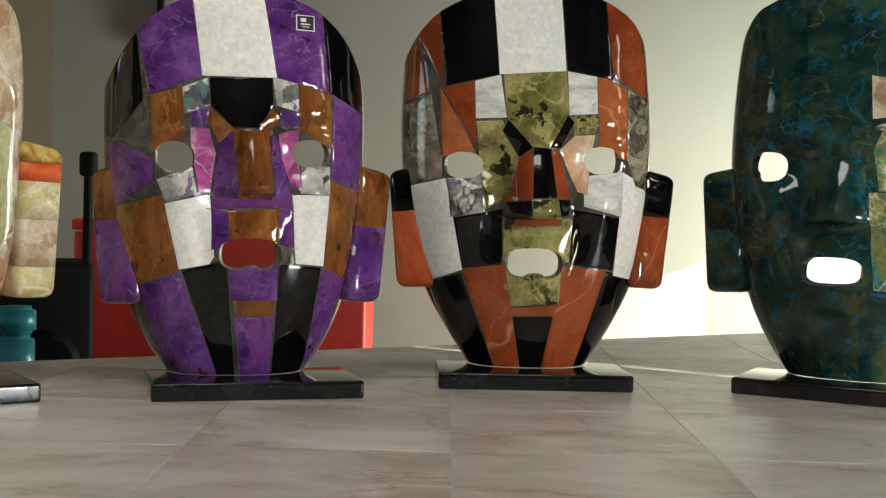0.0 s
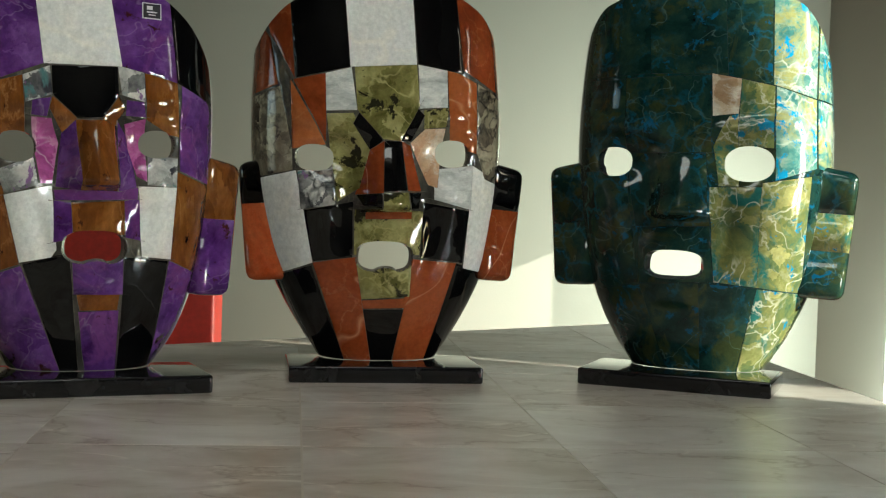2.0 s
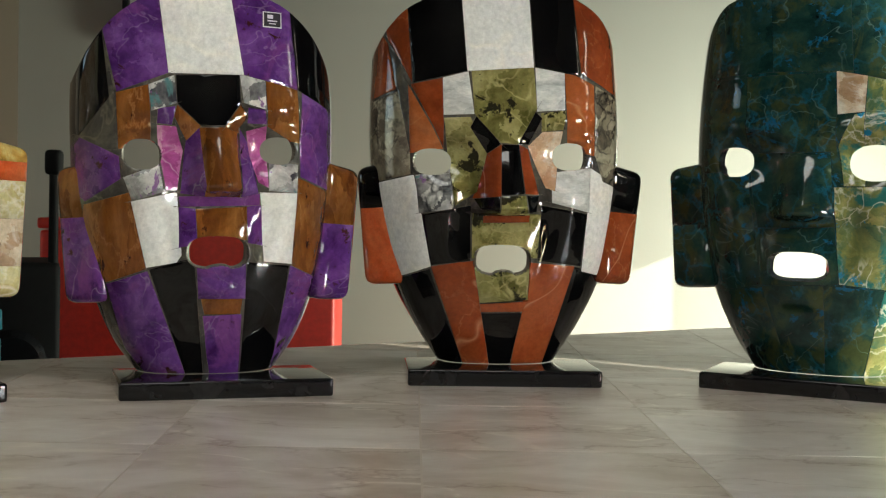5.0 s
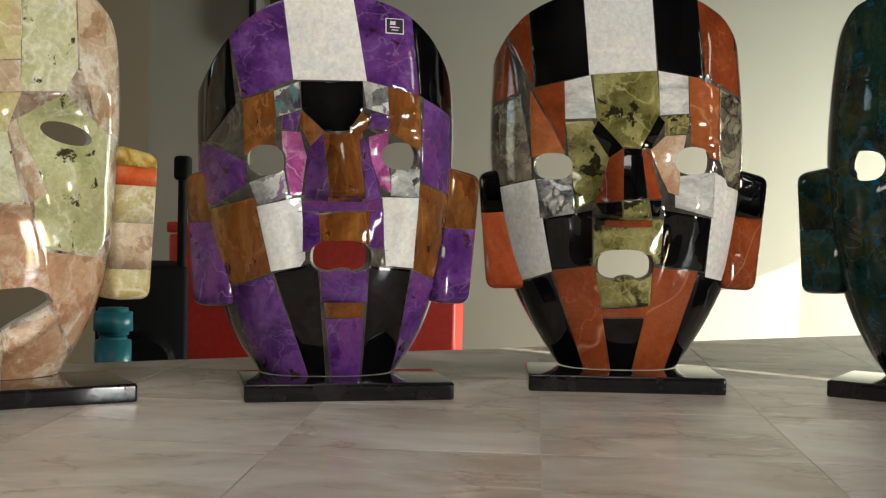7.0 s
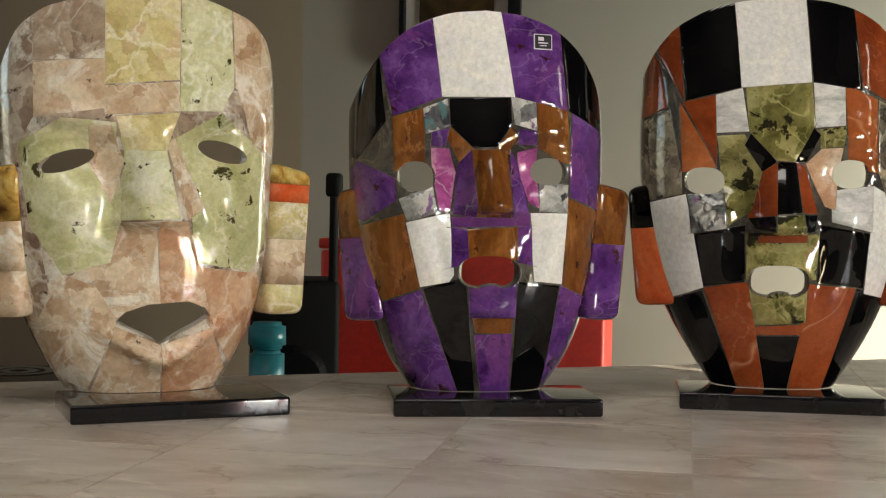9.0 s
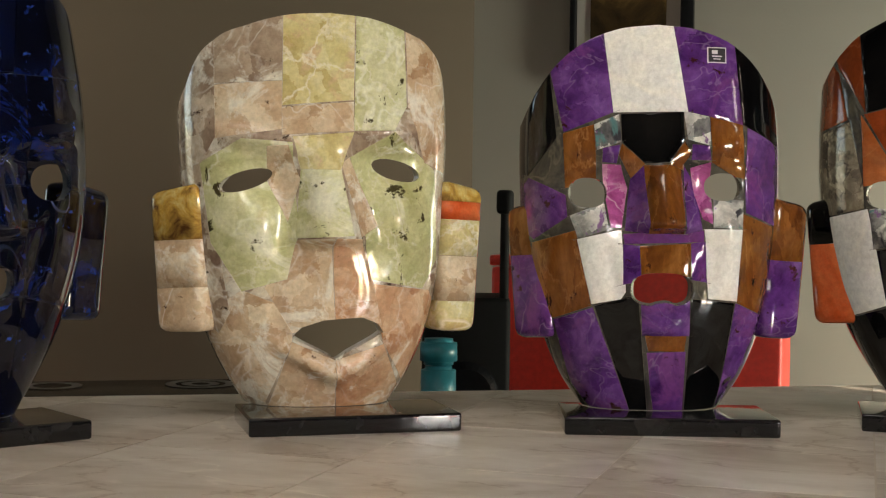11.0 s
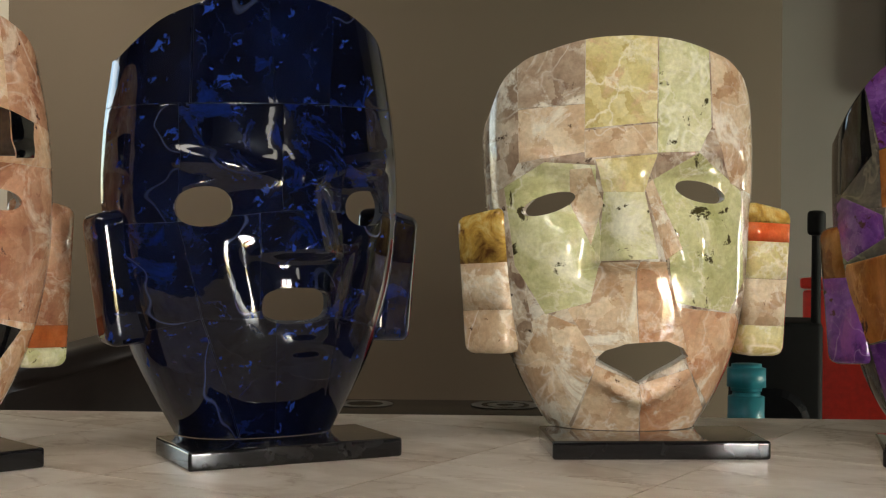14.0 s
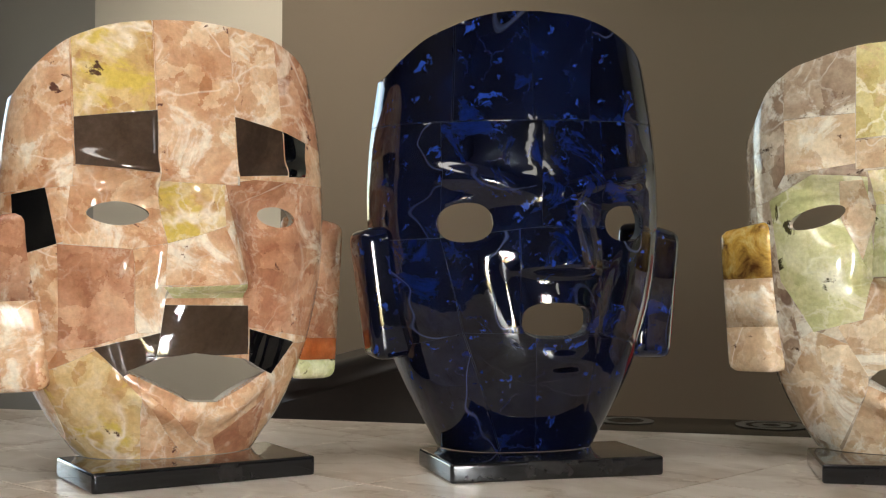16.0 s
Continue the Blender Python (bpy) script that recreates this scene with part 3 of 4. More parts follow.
def outside(name, strength, stops, axis=2):
    """What is seen out of a window: plain bands of sky and distance that give off daylight."""
    m, n, l, b = shader(name, 1.0)
    tc, sep = n.new("ShaderNodeTexCoord"), n.new("ShaderNodeSeparateXYZ")
    l.new(tc.outputs["Object"], sep.inputs[0])
    wob = noise_tex(n, l, tc.outputs["Object"], 5.0, 3.0)
    add = n.new("ShaderNodeMath")
    add.operation, add.inputs[1].default_value = "MULTIPLY_ADD", 0.3
    l.new(wob.outputs["Fac"], add.inputs[0])
    l.new(sep.outputs[axis], add.inputs[2])
    l.new(ramp(n, l, add.outputs[0], stops), b.inputs["Emission Color"])
    b.inputs["Base Color"].default_value = (0, 0, 0, 1)
    b.inputs["Emission Strength"].default_value = strength
    return m


def backdrop(name, bm, material, label):
    me = bpy.data.meshes.new(name)
    bm.to_mesh(me)
    bm.free()
    me.materials.append(material)
    return tagged(new(name, me), label, "backdrop", kind="structure")


SKY_ABOVE = outside("bright_sky", 3.0, [(0.0, (1.0, 0.95, 0.87)), (1.0, (1.0, 0.96, 0.90))])
GARDEN = outside("bright_garden", 20.0, [(0.0, (0.30, 0.26, 0.12)), (0.12, (0.95, 0.88, 0.66)), (0.35, (1.0, 1.0, 1.0)), (0.8, (0.72, 0.90, 1.0))])
backdrop("backdrop_roof", box(RX0 - 0.02, RX1 + 0.02, RY0 - 0.02, RY1 + 0.02, CEIL_Z + 0.11, CEIL_Z + 0.13), SKY_ABOVE, "pale bright sky over the roof window")
backdrop("backdrop_garden", box(1.745, 1.765, -0.72, -0.06, -0.35, 0.62), GARDEN, "bright garden and sky outside the window")
RED_TIMBER = plain("red_window_timber", (0.55, 0.035, 0.02), 0.5)
win = thing("window_1", pose(1.684, -0.37, 0.15), "red timber window frame with one glazing bar", "window", kind="structure")
for y0, y1, z0, z1 in ((-0.25, -0.21, -0.40, 0.40), (0.21, 0.25, -0.40, 0.40), (-0.21, 0.21, -0.40, -0.36), (-0.21, 0.21, 0.36, 0.40), (0.0, 0.03, -0.36, 0.36)):
    part("window_bar", box(-0.02, 0.03, y0, y1, z0, z1, 0.004), RED_TIMBER, win)
area_light("window_light_low", (1.67, 3.27, -0.19), (0.6, 4.0, 0.2), 0.45, 1.1, 31.0, (0.93, 1.0, 0.87))
area_light("window_light_left", (-4.55, 0.85, 0.5), (-3.1, 2.9, 0.2), 1.5, 1.6, 3.2, (1.0, 0.95, 0.87))
# an unseen lamp, added to brighten the left end of the back-left wall
fill_lamp = thing("added_fill_lamp", pose(-2.9, 1.9, CEIL_Z), "added unseen lamp that brightens the back-left wall", "lamp")
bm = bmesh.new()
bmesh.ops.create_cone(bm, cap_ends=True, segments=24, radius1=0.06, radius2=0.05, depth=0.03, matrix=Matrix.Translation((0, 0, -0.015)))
part("mount", smooth(bm, False), BLACK_MATT, fill_lamp)
spot = area_light("added_fill_light", (-2.9, 1.92, CEIL_Z - 0.05), (-3.0, 3.05, 0.3), 0.2, 0.2, 2.9, (1.0, 0.92, 0.80))
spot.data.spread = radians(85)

# ---- the table: onyx tiles on a slab ----
def table_back(x):
    return 1.24 + 0.585 * x


table = thing("display_table", pose(0, 0, 0), "table topped with square beige onyx tiles", "table")
edge = [(-1.25, 0.28), (0.43, 0.28), (0.43, table_back(0.43)), (-1.25, table_back(-1.25))]
part("table_slab", smooth(slab(edge, -0.06, -0.0004, 0.0), False), JOINT, table)
for lx, ly in ((0.36, 0.36), (-1.1, 0.36), (0.36, 1.3), (-0.5, 0.85)):
    part("leg", box(lx - 0.03, lx + 0.03, ly - 0.03, ly + 0.03, FLOOR_Z, -0.06, 0.004), BLACK_MATT, table)
TX, TY = 0.1475, 0.1535
for i in range(-9, 4):
    for j in range(-3, 6):
        x0, y0 = 0.0075 + TX * i, 0.712 + TY * j
        g = 0.0006
        ol = [(x0 + g, y0 + g), (x0 + TX - g, y0 + g), (x0 + TX - g, y0 + TY - g), (x0 + g, y0 + TY - g)]
        for side in (lambda p: 0.43 - p[0], lambda p: p[0] + 1.25, lambda p: p[1] - 0.28, lambda p: table_back(p[0]) - p[1]):
            out = []
            for p, q in zip(ol, ol[1:] + ol[:1]):
                u, v = side(p), side(q)
                if u >= 0:
                    out.append(p)
                if u * v < 0:
                    k = u / (u - v)
                    out.append((p[0] + (q[0] - p[0]) * k, p[1] + (q[1] - p[1]) * k))
            ol = out
            if not ol:
                break
        out = ol
        if len(out) > 2:
            part("tile", smooth(slab(out, -0.012, 0.0, 0.0), False), ONYX, table)
# ---- the six masks ----
def relief(eyes, tip, bridge, mouth, nose_w=0.021, nose_h=0.019, nose_x=0.0, muzzle=0.006, brow=0.005, socket=0.009, cheek=0.003, groove=0.0058):
    """The usual features: brows, sockets, nose, cheeks, the mouth's swell and the lower lip."""
    (lx, lz), (rx, rz) = eyes
    mx, mz, mw = mouth
    out = [lambda x, z: nose(x, z, tip, bridge, nose_w, nose_w * 0.55, nose_h, 0.004, nose_x),
           lambda x, z: hill(x, z, mx, mz + 0.004, mw * 1.25, 0.026, muzzle, 2.6),
           lambda x, z: hill(x, z, mx, mz - 0.026, mw * 0.75, 0.007, 0.0035, 2.4)]
    for ex, ez in eyes:
        s = 1 if ex > mx else -1
        # the crease of the upper lid
        out.append(lambda x, z, ex=ex, ez=ez, s=s: hill(x, z, ex - s * 0.003, ez + 0.0155, 0.024, 0.0032, 0.0018, 2.2, -s * 6))
        # the groove between nose and cheek, deepest at the nostril, and the hollow that runs on to the mouth's corner
        out.append(lambda x, z, s=s: hill(x, z, nose_x + s * (nose_w + 0.005), tip + 0.010, 0.0125, 0.032, -groove * (1.0 if s < 0 else 0.35), 2.0, s * 5))
        out.append(lambda x, z, ex=ex, s=s: hill(x, z, nose_x + s * (nose_w + 0.026), tip + 0.004, 0.013, 0.026, groove * 0.4, 2.0))
        out.append(lambda x, z, ex=ex, ez=ez, s=s: hill(x, z, ex - s * 0.006, ez + 0.027, 0.034, 0.0065, brow, 2.4, s * 10))
        out.append(lambda x, z, ex=ex, ez=ez, s=s: hill(x, z, ex - s * 0.012, ez + 0.004, 0.019, 0.017, -socket, 2.4))
        out.append(lambda x, z, ex=ex, ez=ez, s=s: hill(x, z, ex + s * 0.004, ez - 0.032, 0.020, 0.018, cheek))
        out.append(lambda x, z, ex=ex, ez=ez, s=s: hill(x, z, mx + s * (mw + 0.012), mz + 0.016, 0.006, 0.026, -0.0025, 2.0, -s * 18))
    return out


PURPLE_FACE = Face(
    [(0.0128, 0.0503), (0.03, 0.0626), (0.06, 0.0762), (0.10, 0.0870), (0.14, 0.0920), (0.17, 0.0930), (0.20, 0.0930), (0.235, 0.0910), (0.30, 0.0880)],
    [(0.0128, 0.044), (0.05, 0.054), (0.09, 0.061), (0.13, 0.063), (0.18, 0.063), (0.22, 0.061), (0.26, 0.056), (0.30, 0.048)],
    [(0.0, 0.2805), (0.03, 0.2765), (0.057, 0.264), (0.072, 0.250), (0.084, 0.232), (0.10, 0.195)],
    relief(((-0.046, 0.166), (0.046, 0.168)), 0.1395, 0.184, (0.003, 0.097, 0.022), nose_x=0.004, nose_w=0.019, brow=0.002), [], shift=-0.010, skew=(0.0045, -0.002))
CHECKER_FACE = Face(
    [(0.0128, 0.0473), (0.03, 0.0586), (0.055, 0.0731), (0.08, 0.0846), (0.12, 0.0930), (0.17, 0.0980), (0.21, 0.0975), (0.245, 0.0950), (0.31, 0.0900)],
    [(0.0128, 0.044), (0.05, 0.054), (0.09, 0.061), (0.13, 0.063), (0.18, 0.063), (0.22, 0.062), (0.27, 0.057), (0.31, 0.050)],
    [(0.0, 0.300), (0.035, 0.297), (0.06, 0.289), (0.08, 0.275), (0.091, 0.259), (0.10, 0.235)],
    relief(((-0.052, 0.166), (0.052, 0.170)), 0.128, 0.176, (0.001, 0.0925, 0.022), nose_x=0.002, nose_w=0.021, brow=0.002), [], shift=-0.003, skew=(0.004, -0.006))
TEAL_FACE = Face(
    [(0.0128, 0.052), (0.03, 0.064), (0.055, 0.077), (0.08, 0.087), (0.12, 0.095), (0.17, 0.0995), (0.21, 0.099), (0.26, 0.095), (0.31, 0.088)],
    [(0.0128, 0.044), (0.05, 0.054), (0.09, 0.062), (0.13, 0.065), (0.18, 0.065), (0.22, 0.063), (0.27, 0.058), (0.31, 0.051)],
    [(0.0, 0.304), (0.04, 0.302), (0.065, 0.296), (0.08, 0.287), (0.092, 0.265), (0.10, 0.235)],
    relief(((-0.056, 0.170), (0.046, 0.170)), 0.130, 0.176, (-0.007, 0.0945, 0.022), nose_x=-0.006, nose_w=0.023, muzzle=0.008), [], shift=0.005, skew=(0.0, -0.003))
GREEN_FACE = Face(
    [(0.0128, 0.0533), (0.035, 0.0669), (0.06, 0.0785), (0.10, 0.0895), (0.14, 0.0935), (0.17, 0.0950), (0.20, 0.0965), (0.24, 0.0955), (0.30, 0.0905)],
    [(0.0128, 0.046), (0.05, 0.057), (0.09, 0.062), (0.13, 0.064), (0.18, 0.064), (0.22, 0.063), (0.26, 0.060), (0.30, 0.055)],
    [(0.0, 0.2845), (0.03, 0.282), (0.055, 0.275), (0.075, 0.266), (0.087, 0.252), (0.096, 0.225)],
    relief(((-0.055, 0.169), (0.050, 0.176)), 0.127, 0.184, (0.008, 0.064, 0.030), nose_x=0.001, nose_w=0.024, nose_h=0.021, cheek=0.003, muzzle=0.0015, socket=0.011, brow=0.006), [], shift=-0.0145, square=2.35, skew=(0.001, -0.0065))
BLUE_FACE = Face(
    [(0.0128, 0.0539), (0.04, 0.0688), (0.073, 0.0845), (0.11, 0.0955), (0.166, 0.1020), (0.21, 0.1005), (0.255, 0.0945), (0.31, 0.0850)],
    [(0.0128, 0.044), (0.05, 0.056), (0.09, 0.063), (0.13, 0.066), (0.18, 0.066), (0.22, 0.064), (0.27, 0.058), (0.31, 0.050)],
    [(0.0, 0.303), (0.03, 0.3005), (0.058, 0.291), (0.080, 0.277), (0.093, 0.260), (0.108, 0.222)],
    relief(((-0.052, 0.163), (0.056, 0.164)), 0.132, 0.180, (0.011, 0.0996, 0.024), nose_x=0.010, nose_w=0.022, muzzle=0.006, socket=0.006, cheek=0.0, groove=0.0015), [], shift=-0.004, skew=(0.0, -0.004))
CORAL_FACE = Face(
    [(0.0128, 0.0588), (0.035, 0.0753), (0.068, 0.0924), (0.11, 0.1045), (0.16, 0.1095), (0.195, 0.1085), (0.23, 0.1045), (0.25, 0.1005), (0.30, 0.0925)],
    [(0.0128, 0.046), (0.05, 0.058), (0.09, 0.064), (0.13, 0.066), (0.18, 0.066), (0.22, 0.064), (0.26, 0.060), (0.30, 0.054)],
    [(0.0, 0.2885), (0.032, 0.286), (0.063, 0.279), (0.084, 0.267), (0.098, 0.249), (0.112, 0.215)],
    relief(((-0.049, 0.166), (0.056, 0.165)), 0.118, 0.182, (0.001, 0.066, 0.036), nose_x=0.006, nose_w=0.026, nose_h=0.023, cheek=0.004, muzzle=0.004, socket=0.011, brow=0.006), [], shift=-0.0005, square=2.35)

for f, lip in ((GREEN_FACE, ((-0.012, 0.0435, -30), (0.026, 0.0445, 32))), (CORAL_FACE, ((-0.026, 0.046, -32), (0.030, 0.046, 34)))):
    for lx, lz, turn in lip:
        f.reliefs.append(lambda x, z, lx=lx, lz=lz, turn=turn: hill(x, z, lx, lz, 0.026, 0.0048, 0.0055, 2.6, turn))


PURPLE_FACE.holes = [
    oval(-0.0475, 0.1640, 0.0135, 0.0103, 2.3, 0),
    oval(0.0455, 0.1690, 0.0125, 0.0095, 2.3, 0),
    oval(0.0035, 0.0980, 0.0215, 0.0116, 2.8, 0)]
PURPLE_STONES = [
    t(BLACK, -75, 261, -74, 251, -66, 206, -88, 176, -104, 182, -105, 247),
    t(PURPLE, -78, 270, -39, 286, -31, 219, -66, 205, -74, 251),
    t(WHITE, -39, 286, 9, 288, 20, 220, -31, 219),
    t(PURPLE, 9, 288, 52, 282, 59, 212, 20, 220),
    t(BLACK, 52, 282, 99, 271, 100, 194, 59, 212),
    t(BROWN, -65, 205, -44, 211, -41, 170, -63, 167),
    t(SHELL, -44, 211, -27, 218, -25, 199, -42, 193),
    t(PURPLE, -38, 195, -26, 197, -28, 184, -38, 185),
    t(BLACK, -26, 218, 17, 220, 18, 201, 7, 185, -9, 184, -25, 199),
    t(BROWN, -25, 198, -9, 184, -18, 174, -27, 190),
    t(BROWN, 18, 200, 7, 184, 15, 181, 23, 191),
    t(SHELL, 17, 220, 35, 220, 36, 197, 20, 201),
    t(PURPLE, 23, 198, 35, 197, 37, 187, 23, 187),
    t(BROWN, 35, 219, 59, 212, 61, 172, 54, 176, 38, 179),
    t(PURPLE, -66, 205, -63, 167, -60, 148, -84, 131, -105, 150, -106, 184, -88, 175),
    t(PURPLE, 60, 212, 100, 193, 101, 137, 60, 152, 61, 175),
    t(SHELL, -60, 148, -36, 158, -33, 139, -54, 132),
    t(SHELL, 39, 162, 60, 160, 59, 140, 38, 141),
    t(PINK, -39, 184, -25, 183, -20, 167, -24, 140, -33, 140, -36, 166),
    t(PINK, 21, 181, 37, 186, 38, 143, 29, 148, 26, 164),
    t(BROWN, -10, 183, 17, 184, 18, 136, -6, 136),
    t(PURPLE, -18, 178, -10, 183, -6, 136, -22, 138),
    t(PURPLE, 18, 183, 26, 172, 31, 139, 19, 136),
    t(PURPLE, -23, 136, 32, 139, 32, 131, -22, 129),
    t(BROWN, -12, 128, 23, 130, 23, 107, -11, 106),
    t(PURPLE, -23, 129, -12, 128, -11, 104, -23, 101),
    t(PURPLE, 23, 130, 33, 132, 35, 103, 24, 105),
    t(WHITE, -55, 132, -24, 139, -21, 96, -24, 91, -44, 87),
    t(WHITE, 32, 140, 59, 140, 57, 90, 36, 92),
    t(BROWN, -85, 129, -56, 138, -44, 86, -70, 76, -90, 93),
    t(BROWN, 59, 151, 101, 136, 94, 72, 57, 89),
    t(PURPLE, -70, 75, -43, 85, -13, 7, -38, 6, -57, 29),
    t(BLACK, -42, 86, -13, 95, -2, 7, -13, 7),
    t(PURPLE, -11, 90, 23, 91, 24, 66, -9, 66),
    t(BROWN, -7, 66, 22, 66, 21, 55, -4, 55),
    t(PURPLE, -5, 54, 22, 55, 22, 7, 2, 7),
    t(BLACK, 24, 92, 55, 89, 45, 5, 23, 7),
    t(PURPLE, 56, 89, 94, 72, 66, 11, 60, 2, 45, 5),
]

CHECKER_FACE.holes = [
    oval(-0.0535, 0.1660, 0.0145, 0.0099, 2.4, 0),
    oval(0.0510, 0.1720, 0.0130, 0.0103, 2.6, 0),
    oval(0.0000, 0.0930, 0.0220, 0.0120, 2.8, 0)]
CHECKER_STONES = [
    t(RED, -116, 296, -92, 296, -86, 256, -69, 225, -114, 207),
    t(RED, -92, 296, -74, 302, -69, 225, -86, 259),
    t(BLACK, -74, 302, -35, 305, -29, 234, -68, 225),
    t(WHITE, -35, 305, 16, 306, 21, 238, -29, 234),
    t(BLACK, 16, 306, 51, 301, 58, 233, 22, 238),
    t(RED, 51, 301, 107, 295, 108, 212, 83, 224, 59, 233),
    t(RED, -70, 224, -47, 229, -45, 177),
    t(ORANGER, -72, 224, -45, 176, -70, 172),
    t(GREYMOSS, -109, 207, -72, 222, -70, 172, -67, 157, -108, 147),
    t(PEARL, -47, 229, -28, 234, -23, 202, -46, 201),
    t(MOSS, -26, 235, 21, 238, 24, 207, 10, 180, -3, 181, -23, 202),
    t(PEARL, 22, 238, 45, 237, 46, 207, 24, 205),
    t(ORANGER, 45, 237, 70, 227, 71, 173, 49, 178),
    t(GREYMOSS, 71, 227, 109, 210, 111, 144, 79, 154, 71, 175),
    t(BLACK, -21, 202, -3, 180, -13, 173, -26, 192),
    t(BLACK, 23, 205, 28, 200, 18, 180, 9, 180),
    t(MOSS, -46, 199, -26, 200, -13, 173, -20, 144, -36, 133, -40, 160),
    t(MOSS, 27, 204, 47, 207, 45, 192, 28, 190),
    t(CORAL, 18, 179, 29, 190, 45, 191, 39, 146, 32, 148),
    t(RED, -13, 173, -2, 180, -3, 141, -23, 139),
    t(BLACK, -2, 180, 11, 180, 15, 143, -3, 142),
    t(RED, 11, 180, 18, 177, 27, 143, 16, 143),
    t(BLACK, -22, 139, -4, 141, -4, 129, -17, 131),
    t(MOSS, -3, 141, 16, 142, 18, 128, -3, 128),
    t(BLACK, 17, 142, 27, 142, 25, 130, 19, 129),
    t(SHELL, -66, 156, -40, 158, -37, 131, -63, 127),
    t(PEARL, 36, 160, 68, 164, 67, 130, 37, 137),
    t(WHITE, -108, 146, -67, 156, -53, 87, -79, 77, -98, 88),
    t(WHITE, 68, 164, 111, 142, 97, 77, 63, 85),
    t(RED, -15, 126, 20, 127, 20, 122, -15, 121),
    t(MOSS, -23, 128, 29, 128, 27, 95, -23, 94),
    t(BLACK, -62, 126, -24, 134, -24, 92, -53, 88),
    t(BLACK, 29, 135, 66, 129, 62, 89, 28, 93),
    t(BLACK, -80, 76, -54, 85, -24, 6, -45, 2, -66, 50),
    t(RED, -53, 87, -22, 93, -5, 7, -24, 6),
    t(MOSS, -23, 87, 21, 88, 21, 63, -19, 60),
    t(RED, -19, 59, 21, 62, 17, 54, -16, 53),
    t(BLACK, -16, 52, 17, 53, 9, 7, -5, 7),
    t(RED, 21, 92, 57, 89, 34, 6, 10, 7),
    t(BLACK, 57, 89, 95, 77, 69, 16, 53, 3, 34, 6),
]

GREEN_FACE.holes = [
    oval(-0.0560, 0.1690, 0.0190, 0.0065, 2.0, 18),
    oval(0.0480, 0.1780, 0.0180, 0.0069, 2.0, -14),
    cut_hole(-25, 62, -18, 69, -3, 74, 24, 76, 36, 71, 40, 65, 6, 47)]
GREEN_STONES = [
    t(MAUVE, -113, 294, -77, 292, -76, 198, -84, 181, -112, 168),
    t(MAUVE, -76, 296, -32, 295, -33, 237, -76, 235),
    t(ROSE, -76, 234, -33, 237, -33, 204, -76, 197),
    t(YELLOW, -32, 295, 17, 297, 16, 225, -33, 220),
    t(ROSE, -33, 219, 16, 224, 16, 204, -33, 200),
    t(LIME, 18, 297, 53, 295, 55, 222, 45, 205, 16, 204),
    t(ROSE, 54, 295, 114, 286, 115, 169, 70, 184, 56, 222),
    t(ROSE, -43, 192, -29, 193, -20, 170, -28, 141, -40, 166),
    t(YELLOW, -26, 199, 16, 203, 7, 177, -20, 177),
    t(LIME, -20, 177, 7, 177, 15, 132, -23, 130),
    t(ROSE, 7, 181, 13, 186, 34, 139, 21, 131),
    t(LIME, -85, 181, -60, 197, -26, 195, -21, 135, -28, 102, -58, 93, -78, 126),
    t(LIME, 14, 186, 45, 204, 79, 179, 83, 116, 70, 95, 30, 102, 24, 132),
    t(MAUVE, -120, 167, -84, 181, -74, 126, -58, 94, -72, 63, -112, 101),
    t(MAUVE, 80, 179, 120, 169, 117, 77, 95, 61, 71, 95, 83, 115),
    t(ROSE, -43, 96, -22, 129, 1, 130, 5, 71, -24, 65),
    t(CORAL, 2, 130, 22, 130, 31, 101, 40, 65, 5, 73),
    t(ROSE, -80, 78, -58, 94, -24, 81, -24, 59, -40, 15, -71, 24),
    t(CORAL, 32, 99, 76, 94, 98, 61, 71, 10, 40, 57),
    t(ROSE, -24, 59, 6, 46, 8, 8, -40, 7),
    t(CORAL, 6, 46, 40, 57, 67, 2, 9, 8),
]

